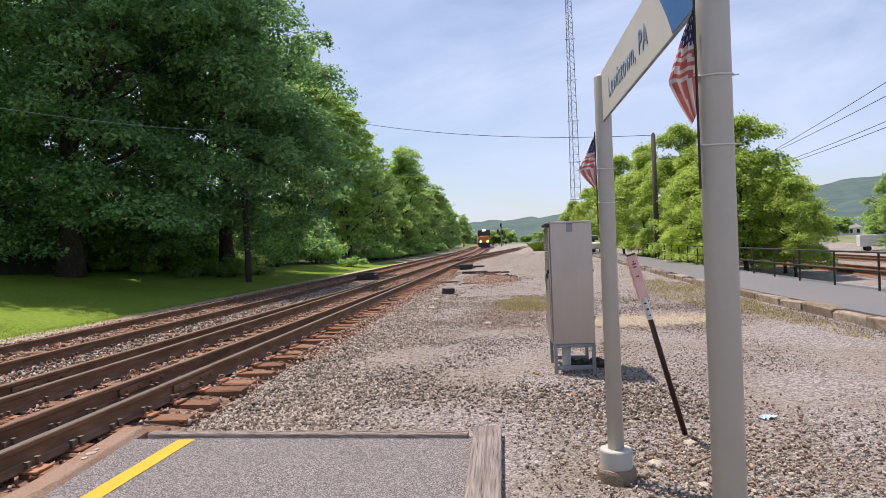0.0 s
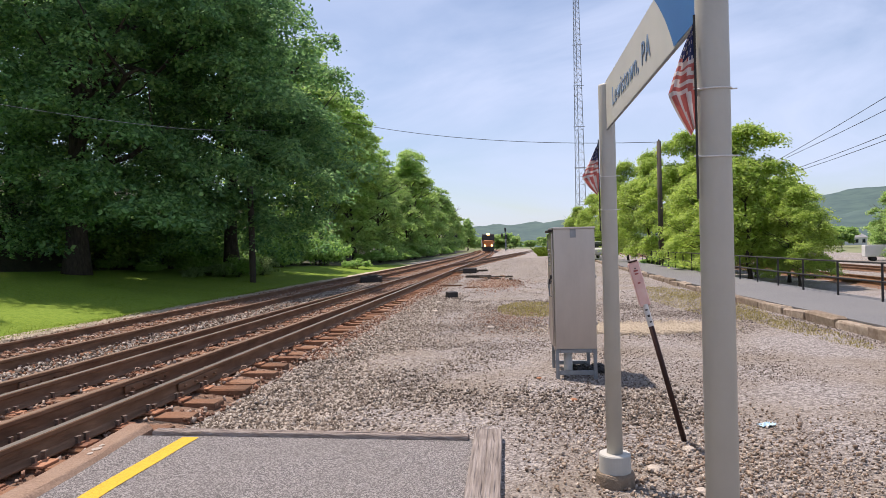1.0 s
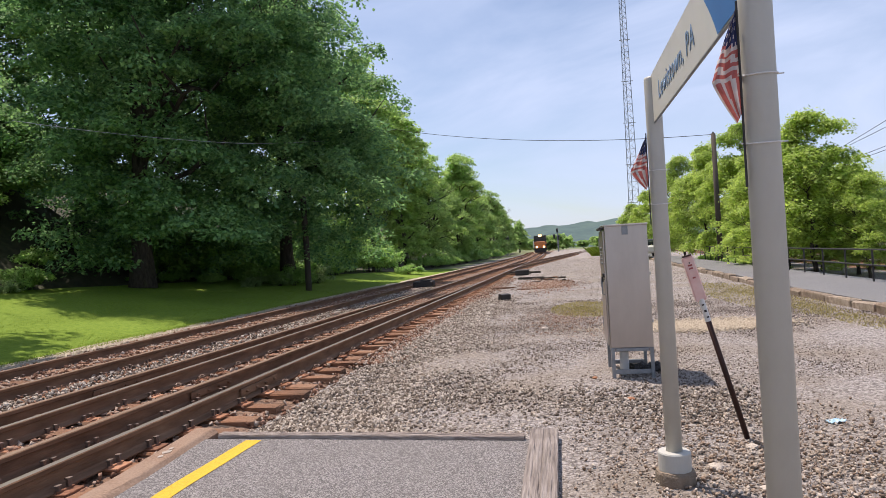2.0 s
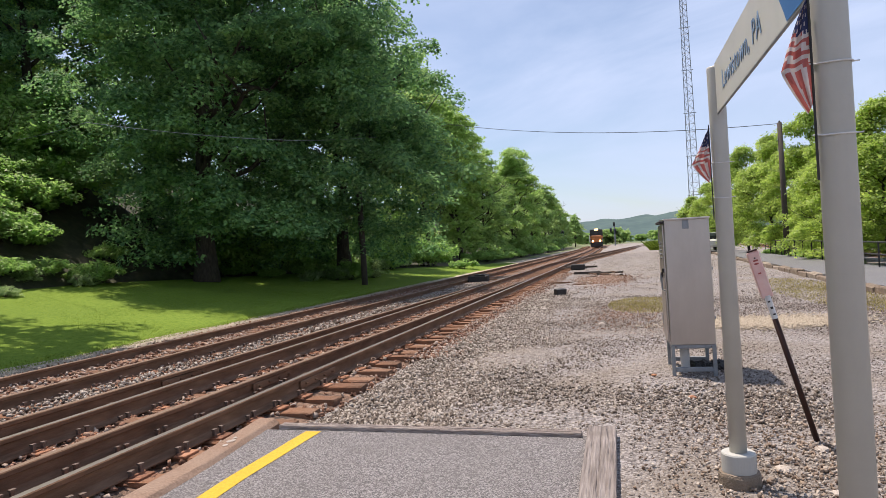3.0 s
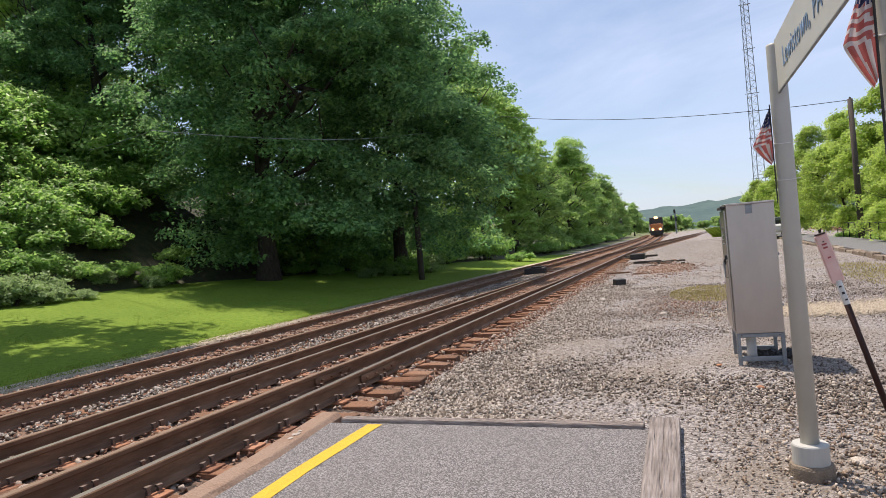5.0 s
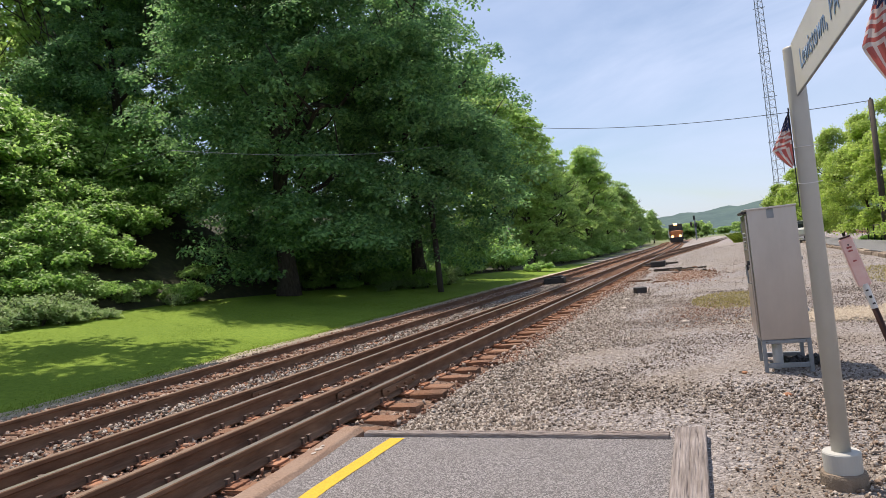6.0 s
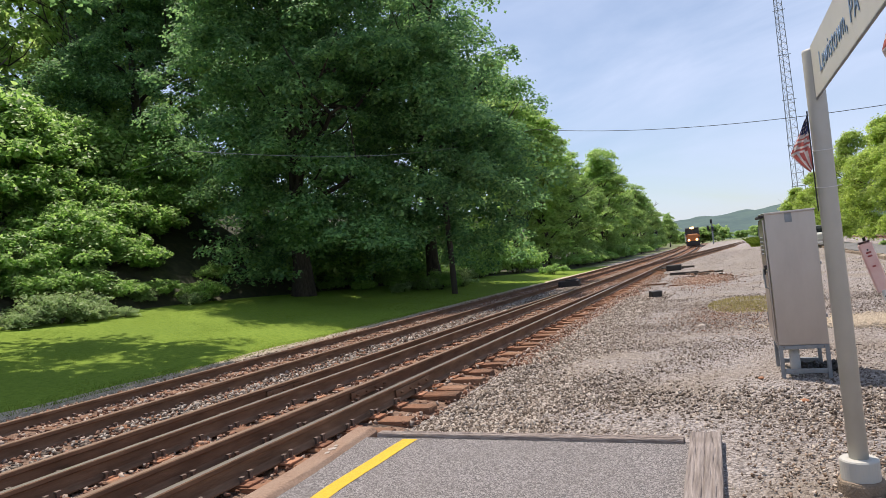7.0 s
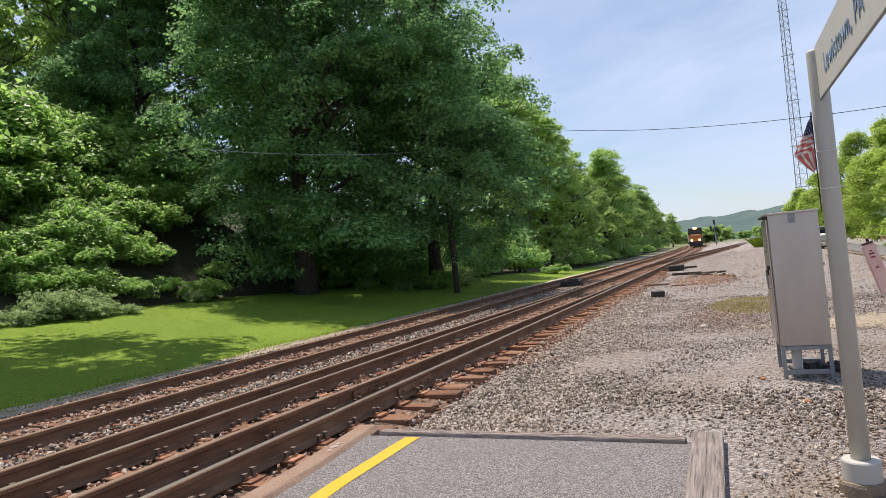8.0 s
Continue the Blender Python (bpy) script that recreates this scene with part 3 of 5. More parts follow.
siding = empty("railway_track")
tagged(siding, "rusty siding track curving away from the main line", "railway track")
for off in (0.0, -1.49):
    rail(lambda y, o=off: o + branch(y), 34.0, 190.0, -0.005, M_RAIL_DULL, siding)
verts, faces = [], []
y = 40.0
while y < 180:
    b, c = len(verts), -0.73 + branch(y)
    verts += [(c + sx * 1.35, y + sy * 0.11, -0.212 + sz) for sz in (-0.15, 0) for sx, sy in ((-1, -1), (1, -1), (1, 1), (-1, 1))]
    faces += [tuple(b + i for i in fc) for fc in CUBE_F]
    y += 0.55
tagged(mesh_object("far_tie", verts, faces, M_TIE, siding), kind="stuff")

# stones between the rails
n = 22000
xs, ys = scatter(n, -5.9, 0.72, -5.0, 26.0, 1.3)
zc = np.where((xs > -2.75) | (xs < -3.0), -0.215, -0.205) - np.where(xs > 0.12, 0.045, 0.0)
stones("track_ballast", xs, ys, zc - 0.012 + 0.018 * RNG.random(n), 0.035 + 0.04 * RNG.random(n), M_BALLAST_STONE, "rust-stained ballast stones between the ties", "ballast")
xs, ys = scatter(5000, -3.25, -2.3, -5.0, 26.0, 1.3)
rx, ry = scatter(5000, 0.45, 1.25, 4.0, 30.0, 1.3)
keep = RNG.random(5000) < np.clip((1.3 - rx) / 0.5, 0, 1)
stones("rust_ballast", rx[keep], ry[keep], -0.225 + 0.02 * RNG.random(keep.sum()), 0.03 + 0.035 * RNG.random(keep.sum()), M_BALLAST_STONE, "rust-stained ballast strip beside the near rail", "ballast")
stones("grey_ballast", xs, ys, -0.20 + 0.02 * RNG.random(5000), 0.035 + 0.035 * RNG.random(5000), M_SHOULDER, "pale grey ballast between the two tracks", "ballast")
xs, ys = scatter(17000, -7.35, -5.75, -3.0, 30.0, 1.3)
stones("verge_stones", xs, ys, -0.333 + 0.012 * RNG.random(17000) - 0.02 * (xs < -6.2), 0.02 + 0.03 * RNG.random(17000), M_DUST, "fine sandy grit between track and lawn")

# ---- station platform ----
pe = [(0.52, -12), (3.30, -12), (3.28, 0.05), (0.34, 0.09), (0.47, -1.0), (0.51, -2.2)]
pn = len(pe)
platform = mesh_object("platform", [(x, y, z) for z in (-0.18, -0.32) for x, y in pe],
                       [tuple(range(pn)), tuple(range(2 * pn - 1, pn - 1, -1))] + [(k, k + pn, (k + 1) % pn + pn, (k + 1) % pn) for k in range(pn)], M_ASPHALT)
tagged(platform, "grey weathered asphalt platform end", "platform", kind="structure")
yl = []
for k in range(41):
    y = -12 + (12.04) * k / 40
    yl.append((0.80 + 0.006 * math.sin(k * 1.7) + 0.008 * math.sin(2.2 * y) + 0.02 * max(0.0, y + 0.7), y))
yv = [(x + dx, y, -0.176) for x, y in yl for dx in (0.0, 0.145)]
yellow_line = mesh_object("yellow_line", yv, [(2 * k, 2 * k + 1, 2 * k + 3, 2 * k + 2) for k in range(40)], M_YELLOW)
tagged(yellow_line, "faded yellow safety line painted on the platform", "floor marking", kind="structure")

# concrete edge of the platform
kv, kf = [], []
ks = np.linspace(-12, 0.34, 60)
prof = [(0.205, -0.34), (0.205, -0.155), (0.22, -0.145), (0.375, -0.145), (0.39, -0.152), (0.43, -0.188), (0.433, -0.34)]
for y in ks:
    chip = 0.012 * noise.noise(Vector((0, y * 3.1, 0))) + 0.008 * noise.noise(Vector((4, y * 9, 0)))
    skew = float(np.interp(y, [-2.2, -1.0, 0.35], [0.13, 0.085, -0.055]))
    kv += [(x + skew + (chip if i in (1, 2, 4) else 0), y, z + (0.4 * chip if i in (2, 3, 4) else 0)) for i, (x, z) in enumerate(prof)]
for j in range(len(ks) - 1):
    kf += [(j * 7 + i, j * 7 + i + 1, (j + 1) * 7 + i + 1, (j + 1) * 7 + i) for i in range(6)]
kf += [tuple(range(6, -1, -1)), tuple(range((len(ks) - 1) * 7, len(ks) * 7))]
tagged(mesh_object("platform_edge", kv, kf, M_KERB), "chipped brown concrete edge of the platform", "kerb", kind="structure")


for k, (x, y, w, d) in enumerate(((0.34, -0.40, 0.045, 0.06), (0.36, -0.52, 0.03, 0.04), (0.32, -0.31, 0.025, 0.035))):
    ring = [(x + w * math.cos(a) * (0.75 + 0.4 * noise.noise(Vector((a, k, 2.0)))), y + d * math.sin(a) * (0.75 + 0.4 * noise.noise(Vector((a, k, 5.0)))), -0.139) for a in [0.42 * q for q in range(15)]]
    tagged(mesh_object("paint_mark", ring, [tuple(range(15))], M_OLD_PAINT), "worn white paint mark on the platform edge", "floor marking", kind="structure")


def timber(length, width, height, mat, along="x", seed=1):
    """A split and weathered timber, finely divided along its length."""
    random.seed(seed)
    n, m = 90, 27
    v, f = [], []
    for k in range(n + 1):
        s = (k / n - 0.5) * length
        ring = []
        for j in range(m):
            u = (j / (m - 1) - 0.5) * width
            crack = -0.008 if j in (0, m - 1) else 0.0
            for c, (off, depth, wide) in enumerate(((0.0, 0.030, 0.045), (-0.27, 0.012, 0.03), (0.22, 0.014, 0.03), (0.36, 0.009, 0.03))):
                wander = off * width + 0.14 * width * noise.noise(Vector((s * 1.6, seed + 3 * c, 0)))
                crack -= depth * max(0.0, noise.noise(Vector((s * 1.3, c * 7, seed))) + 0.55) * max(0.0, 1 - abs(u - wander) / (wide * width))
            ring.append((u + 0.004 * noise.noise(Vector((s * 6, u * 20, seed))), height / 2 + crack + 0.005 * noise.noise(Vector((s * 5, u * 40, seed + 3)))))
        ring += [(width / 2, -height / 2), (-width / 2, -height / 2)]
        end = 0.02 * noise.noise(Vector((k, seed, 1.0))) if k in (0, n) else 0
        v += [((s + end, u, z) if along == "x" else (u, s + end, z)) for u, z in ring]
    q = m + 2
    for k in range(n):
        for i in range(q):
            f.append((k * q + i, k * q + (i + 1) % q, (k + 1) * q + (i + 1) % q, (k + 1) * q + i))
    f += [tuple(range(q - 1, -1, -1)), tuple(range(n * q, (n + 1) * q))]
    return v, f


v, f = timber(2.72, 0.10, 0.12, M_TIMBER_X, "x", 3)
plank = mesh_object("edge_timber", v, f, M_TIMBER_X)
plank.matrix_world = pose(1.865, 0.10, -0.205, 0, 0, -2.4)
tagged(plank, "narrow split grey timber closing the platform end", "timber")
v, f = timber(2.9, 0.222, 0.17, M_TIMBER, "y", 8)
beam = mesh_object("edge_timber", v, f, M_TIMBER)
beam.matrix_world = pose(3.385, -1.25, -0.225, 0, 0, 0.3)
tagged(beam, "thick cracked grey railway timber beside the asphalt", "timber")

# ---- trees ----
def leaf_mesh(name, centres, normals, size, mat):
    """Small folded leaves, one kite of two triangles each."""
    n = len(centres)
    normals = normals / np.linalg.norm(normals, axis=1)[:, None]
    ref = RNG.normal(size=(n, 3))
    u = np.cross(normals, ref)
    u /= np.linalg.norm(u, axis=1)[:, None]
    w = np.cross(normals, u)
    s = (size * (0.6 + 0.8 * RNG.random(n)))[:, None]
    droop = normals * s * 0.22
    v = np.stack([centres - u * s * 0.6, centres + w * s * 0.42 - droop, centres + u * s * 0.6, centres - w * s * 0.42 - droop], 1)
    idx = 4 * np.arange(n)[:, None]
    loops = np.concatenate([idx + 0, idx + 1, idx + 2, idx + 0, idx + 2, idx + 3], 1).ravel()
    return array_mesh(name, v.reshape(-1, 3), loops, np.full(2 * n, 3), mat)


def crown_leaves(clumps, radii, per_clump, flat=0.7, spread=0.35, level=0.0):
    """Leaves on the outer shells of clumps of twigs: places and normals."""
    k = len(clumps)
    d = RNG.normal(size=(k, per_clump, 3))
    d /= np.linalg.norm(d, axis=2)[:, :, None]
    d[:, :, 2] = np.where(d[:, :, 2] < -0.35, -d[:, :, 2] * 0.6, d[:, :, 2])
    r = radii[:, None, None] * (0.45 + 0.6 * RNG.random((k, per_clump, 1)) ** 0.6)
    p = clumps[:, None] + d * r * (1, 1, flat)
    p += RNG.normal(size=p.shape) * 0.13 * radii[:, None, None]
    nrm = d * (0.7 - 0.45 * level) + np.array((0, 0, 0.6 + 0.5 * level)) + RNG.normal(size=p.shape) * spread
    return p.reshape(-1, 3), nrm.reshape(-1, 3)


def crown_clumps(count, height, base, radius, top_pull=0.8, lobes=6, seed=0, cone=0.0):
    """Clump centres in an uneven crown from base to height; the outline swells and shrinks in lobes."""
    g = np.random.default_rng(seed)
    t = g.random(count) ** 0.85
    ang = g.random(count) * 2 * np.pi
    prof = np.sin(np.pi * np.clip(0.20 + 0.76 * t, 0, 1)) ** 0.65 * (1 - 0.25 * t * top_pull)
    prof = prof * (1 - cone) + cone * (1 - t) ** 0.75
    lobe = 1 + 0.20 * np.sin(lobes * ang + 5 * t + seed) + 0.14 * np.sin(3 * ang - 9 * t + 2 * seed)
    r = radius * prof * lobe * (0.45 + 0.55 * g.random(count) ** 0.45)
    z = base + (height - base) * t + g.normal(size=count) * 0.03 * height
    return np.stack([r * np.cos(ang), r * np.sin(ang), z], 1)


def bough_clumps(centres, reach, each, seed):
    """Clumps on drooping boughs: each bough is a low dome that hangs outwards from its centre."""
    g = np.random.default_rng(seed + 100)
    n = len(centres)
    out = centres[:, :2] / (np.linalg.norm(centres[:, :2], axis=1)[:, None] + 0.01)
    side = np.stack([-out[:, 1], out[:, 0]], 1)
    size = reach * (0.6 + 0.8 * g.random(n))
    r, a = g.random((n, each)) ** 0.55, g.random((n, each)) * 2 * np.pi
    along, across = 1.15 * r * np.cos(a), 0.9 * r * np.sin(a)
    xy = centres[:, None, :2] + size[:, None, None] * (along[:, :, None] * out[:, None] + across[:, :, None] * side[:, None])
    z = centres[:, None, 2] + size[:, None] * (0.42 * (1 - r * r) - 0.45 * along) + g.normal(size=(n, each)) * 0.06 * reach
    return np.concatenate([xy, z[:, :, None]], 2).reshape(-1, 3)


def tree_trunk(height, radius, crown_radius, seed, base_fork=0.35):
    """A tapered trunk that forks into bent limbs and boughs."""
    g = random.Random(seed)
    bm = bmesh.new()
    lean = Vector((g.uniform(-0.05, 0.05), g.uniform(-0.05, 0.05), 0))
    spine = [Vector((0, 0, -0.3)) + lean * z + Vector((0, 0, z)) + Vector((g.uniform(-1, 1), g.uniform(-1, 1), 0)) * 0.12 * (z > 1) for z in np.linspace(0, height * 0.8, 9)]
    tube(spine, [radius * (1.5 if k == 0 else 1.05 - 0.105 * k) for k in range(9)], 12, bm=bm)
    for k in range(11):
        start = spine[min(7, 2 + k // 2)]
        a, reach = g.uniform(0, 6.28), crown_radius * g.uniform(0.5, 0.85)
        pts = [start]
        for s in range(1, 6):
            pts.append(start + Vector((math.cos(a), math.sin(a), 0)) * reach * s / 5 + Vector((0, 0, height * 0.16 * (s / 5) ** 0.7 * g.uniform(0.7, 1.2))) + Vector((g.uniform(-1, 1), g.uniform(-1, 1), 0)) * 0.2)
        tube(pts, [radius * 0.42 * (1 - 0.16 * s) for s in range(6)], 7, bm=bm)
        for q in (2, 3, 4):
            b = a + g.uniform(-1.2, 1.2)
            tube([pts[q], pts[q] + Vector((math.cos(b), math.sin(b), 0.5)) * reach * 0.25, pts[q] + Vector((math.cos(b), math.sin(b), 0.8)) * reach * 0.45],
                 [radius * 0.16, radius * 0.1, radius * 0.05], 5, bm=bm)
    return bm


def tree(name, height, base, radius, clumps, per_clump, clump_radius, leaf, trunk_radius, mat, label, category="tree", seed=1, top_pull=0.8, flat=0.7, cone=0.0, reach=0.0, lean=(0, 0), level=0.3):
    """A tree. reach: the size of its boughs; lean: how far the lower crown spreads to one side."""
    root = empty(name)
    tagged(root, label, category)
    part("trunk", tree_trunk(height, trunk_radius, radius, seed), M_BARK, root, "dark rough bark", smooth=True)
    each = 9 if reach else 1
    c = crown_clumps(clumps // each, height, base, radius - 0.6 * reach, top_pull, seed=seed, cone=cone)
    low = np.clip(1.5 - (c[:, 2] - base) / (height - base), 0, 1)
    c[:, :2] += low[:, None] * np.array(lean)
    if reach:
        c = np.concatenate([bough_clumps(c, reach, each, seed), crown_clumps(clumps // 3, height * 0.96, base, radius * 0.84, top_pull, seed=seed + 50, cone=cone)])
        c[:, 2] = np.maximum(c[:, 2], base * 0.6 + 0.3)
    p, nrm = crown_leaves(c, clump_radius * (0.65 + 0.7 * RNG.random(len(c))), per_clump, flat, level=level)
    ob = new("crown", leaf_mesh("crown", p, nrm, leaf, mat))
    ob.parent = root
    return root


def shrub(name, height, radius, leaves, leaf, mat, label, category="bush", seed=1):
    """A low leafy bush on several bent stems."""
    root = empty(name)
    tagged(root, label, category)
    g = random.Random(seed)
    bm = bmesh.new()
    for k in range(6):
        a = g.uniform(0, 6.28)
        tube([(0, 0, -0.1), (0.3 * radius * math.cos(a), 0.3 * radius * math.sin(a), 0.4 * height), (0.65 * radius * math.cos(a), 0.65 * radius * math.sin(a), 0.8 * height)], [0.03, 0.02, 0.008], 5, bm=bm)
    part("stem", bm, M_BARK, root)
    gg = np.random.default_rng(seed)
    k = 44
    ang, rr = gg.random(k) * 6.28, radius * gg.random(k) ** 0.6
    c = np.stack([rr * np.cos(ang), rr * np.sin(ang), height * (0.2 + 0.65 * gg.random(k) * (1 - 0.4 * rr / radius))], 1)
    p, nrm = crown_leaves(c, 0.24 * radius * (0.7 + 0.6 * gg.random(k)), leaves // k, 0.85, level=0.3)
    p[:, 2] = np.maximum(p[:, 2], 0.02)
    ob = new("crown", leaf_mesh("crown", p, nrm, leaf, mat))
    ob.parent = root
    return root


def drawn_in(x, y, scale):
    """The wooded bank stands closer than the row down the line."""
    if x < -10 and math.hypot(x - 3.65, y + 5.3) < 62:
        return 3.65 + 0.85 * (x - 3.65), -5.3 + 0.85 * (y + 5.3), 0.85 * scale
    return x, y, scale


def place(ob, x, y, z, scale=1.0, turn=0.0, tall=1.0):
    if x < -10:
        x, y, scale = drawn_in(x, y, scale)
        z = ground_height(x, y)
    return pose(x, y, z, 0, 0, turn) @ Matrix.Diagonal((scale, scale, scale * tall, 1))


maple = tree("maple_tree", 20.0, 1.3, 8.3, 1200, 100, 0.86, 0.17, 0.52, M_LEAF_MAPLE, "large dark green maple tree with drooping boughs beside the lawn", seed=5, top_pull=0.7, reach=1.9, lean=(3.3, -2.7), flat=0.55)
maple.matrix_basis = place(maple, -18.8, 26.6, 0.35, 1.06, 40, 1.1)
second = tree("maple_tree", 18.0, 0.9, 7.6, 800, 78, 0.9, 0.185, 0.42, M_LEAF_MAPLE, "dark green maple tree behind the utility pole", seed=17, top_pull=0.7, cone=0.45, reach=1.9, flat=0.55)
second.matrix_basis = place(second, -14.7, 36.5, 0.0, 1.1, 200, 1.12)
copy_thing(second, place(second, -25.0, 39.0, 1.0, 1.2, 290))
copy_thing(second, place(second, -35.0, 31.0, 3.0, 1.0, 120))
high = tree("maple_tree", 17.0, 10.0, 4.6, 260, 70, 0.8, 0.2, 0.3, M_LEAF_MAPLE, "tall maple tree whose high crown leans over the lawn", seed=41, top_pull=0.4, reach=1.5, lean=(0.5, 4.6), flat=0.55)
high.matrix_basis = pose(-15.2, 2.9, ground_height(-15.2, 2.9))

vine = tree("roadside_tree", 9.5, 0.2, 6.6, 430, 84, 0.6, 0.155, 0.18, M_LEAF_BRIGHT, "sunlit bright green young tree overgrown with vines", seed=9, top_pull=0.9, level=0.2, cone=1.0, reach=1.1, flat=0.55)
vine.matrix_basis = pose(-37.0, 19.0, ground_height(-37.0, 19.0), 0, 0, 10) @ Matrix.Diagonal((0.9, 0.9, 0.85, 1))
for x, y, s, r, tl in ((-38.0, 12.0, 1.1, 150, 1.0), (-39.0, 5.0, 1.1, 60, 1.0), (-36.0, 27.0, 1.1, 200, 1.0)):
    copy_thing(vine, pose(x, y, ground_height(x, y), 0, 0, r) @ Matrix.Diagonal((s, s, s * tl, 1)))

tall = tree("deciduous_tree", 14.0, 0.8, 4.3, 360, 46, 0.66, 0.20, 0.22, M_LEAF_LOCUST, "tall light green tree along the railway line", seed=14, level=0.2, top_pull=0.6, cone=0.3, reach=1.2, flat=0.55)
tall.matrix_basis = pose(-14.6, 57.0, ground_height(-14.6, 57.0)) @ Matrix.Diagonal((1.12, 1.12, 1.12, 1))
ROW = ((-11.6, 61.5, 0.98, 60, 0.95), (-14.5, 70.0, 1.1, 140, 1.0), (-11.6, 76.0, 0.85, 220, 0.95), (-11.4, 88.0, 0.88, 290, 0.95), (-12.5, 97.0, 0.95, 20, 0.95),
       (-16.0, 60.0, 1.25, 110, 1.05), (-20.0, 52.0, 1.35, 250, 1.1), (-45.0, 24.0, 1.45, 75, 1.1), (-48.0, 32.0, 1.5, 160, 1.1), (-49.0, 12.0, 1.3, 200, 1.1), (-30.0, 36.0, 1.45, 310, 1.1),
       (-42.0, 34.0, 1.5, 100, 1.2))
for x, y, s, r, tl in ROW:
    if y > 55:
        x, s = (x + 0.9, s * 1.1) if y > 80 else (x - 0.8, s)
    copy_thing(tall, place(tall, x, y, ground_height(x, y), s, r, tl))
deep = tree("deciduous_tree", 12.5, 0.6, 4.5, 300, 44, 0.74, 0.24, 0.22, M_LEAF_DEEP, "full green tree in the row beside the tracks", seed=22, level=0.2, top_pull=0.7, cone=0.35, reach=1.3, flat=0.55)
deep.matrix_basis = place(deep, -11.4, 68.0, -0.1, 0.8, 0)
for x, y, s, r, tl in ((-11.3, 82.0, 0.82, 50, 1.0), (-11.2, 104.0, 0.92, 130, 1.0), (-11.6, 116.0, 0.95, 210, 1.0), (-11.6, 130.0, 0.98, 280, 1.0), (-12.2, 146.0, 0.96, 10, 1.0),
                    (-12.6, 164.0, 0.92, 90, 1.0), (-13.0, 184.0, 0.80, 170, 0.95), (-14.0, 206.0, 0.72, 250, 0.9), (-17.0, 112.0, 1.15, 330, 1.0), (-18.0, 140.0, 1.15, 45, 1.0),
                    (-17.5, 78.0, 1.2, 110, 1.0), (-11.6, 222.0, 0.8, 60, 0.95), (-12.6, 240.0, 0.85, 200, 1.0)):
    copy_thing(deep, place(deep, x + 0.9, y, ground_height(x, y), s * (1.1 if y < 120 else 1.3), r, tl))

for x, y, s, r in ((-40.0, 16.0, 1.25, 30), (-41.0, 9.5, 1.3, 170), (-38.0, 30.0, 1.2, 260)):
    copy_thing(tall, pose(x, y, ground_height(x, y), 0, 0, r) @ Matrix.Diagonal((s, s, s, 1)))

# trees behind the far platform
yard = tree("yard_tree", 7.4, 0.9, 3.2, 400, 66, 0.46, 0.115, 0.12, M_LEAF_YARD, "bright yellow-green tree behind the platform fence", seed=31, level=0.2, top_pull=0.8, cone=0.3, reach=0.7, flat=0.75)
yard.matrix_basis = place(yard, 13.3, 22.3, -0.4, 0.8, 0)
for x, y, s, r, tl in ((13.4, 25.8, 0.95, 70, 1.0), (13.6, 30.0, 0.98, 140, 1.0), (14.3, 20.2, 0.58, 20, 1.0), (15.4, 23.8, 0.72, 20, 0.95), (14.4, 36.0, 1.22, 210, 1.08), (13.6, 42.0, 1.15, 280, 1.1), (13.4, 50.0, 1.15, 20, 1.15), (12.9, 59.0, 1.0, 100, 1.1),
                    (13.2, 70.0, 1.05, 260, 1.1), (12.8, 82.0, 1.05, 330, 1.0), (15.6, 28.0, 0.85, 250, 1.0), (15.9, 34.0, 0.95, 60, 1.0), (16.4, 41.0, 1.0, 160, 1.0)):
    copy_thing(yard, place(yard, x, y, -0.45, s, r, tl))
for x, y, s, r in ((30.5, 42.0, 0.85, 40), (34.0, 40.0, 1.0, 120), (33.0, 48.0, 1.0, 230), (38.0, 38.0, 1.05, 300), (28.0, 60.0, 0.9, 10), (24.0, 66.0, 0.9, 160), (36.0, 30.0, 0.9, 80)):
    copy_thing(deep, place(deep, x, y, -0.5, s * 0.55, r))

# low growth at the foot of the trees
weed = shrub("bush", 1.5, 1.5, 4200, 0.122, M_LEAF_BRIGHT, "low leafy bush at the edge of the lawn", seed=3)
weed.matrix_basis = place(weed, -23.0, 13.6, 0.65, 1.0, 0)
g = random.Random(11)
FOOT = [(-24.5, 12.0), (-23.2, 15.4), (-22.6, 17.2), (-22.2, 19.4), (-21.8, 21.5), (-20.8, 29.5), (-17.4, 31.5), (-15.8, 33.8), (-14.6, 35.6), (-13.6, 34.0), (-10.6, 55.0), (-10.4, 58.5), (-26.0, 10.5), (-19.8, 31.0), (-9.6, 62.0), (-9.4, 65.0), (-9.7, 68.0), (-9.3, 71.0), (-9.6, 75.0), (-9.4, 79.0), (-9.5, 83.0), (-9.5, 87.0), (-9.6, 92.0), (-9.5, 97.0), (-9.6, 102.0), (-9.8, 108.0), (-9.8, 114.0), (-9.8, 121.0), (-10.0, 129.0), (-10.2, 138.0), (-10.4, 148.0), (-10.8, 160.0), (-11.3, 175.0), (-25.5, 17.0), (-24.5, 20.5),
        (-16.5, 36.5), (-17.5, 40.0), (-18.8, 37.5), (-19.6, 34.5), (-15.2, 47.0), (-16.8, 44.0), (-22.8, 24.0), (-15.5, 42.0)]
for x, y in FOOT:
    copy_thing(weed, place(weed, x + g.uniform(-0.3, 0.3), y, ground_height(x, y), g.uniform(0.55, 1.05) * (1.0 if y < 54 else 1.5), g.uniform(0, 360), g.uniform(0.8, 1.2)))
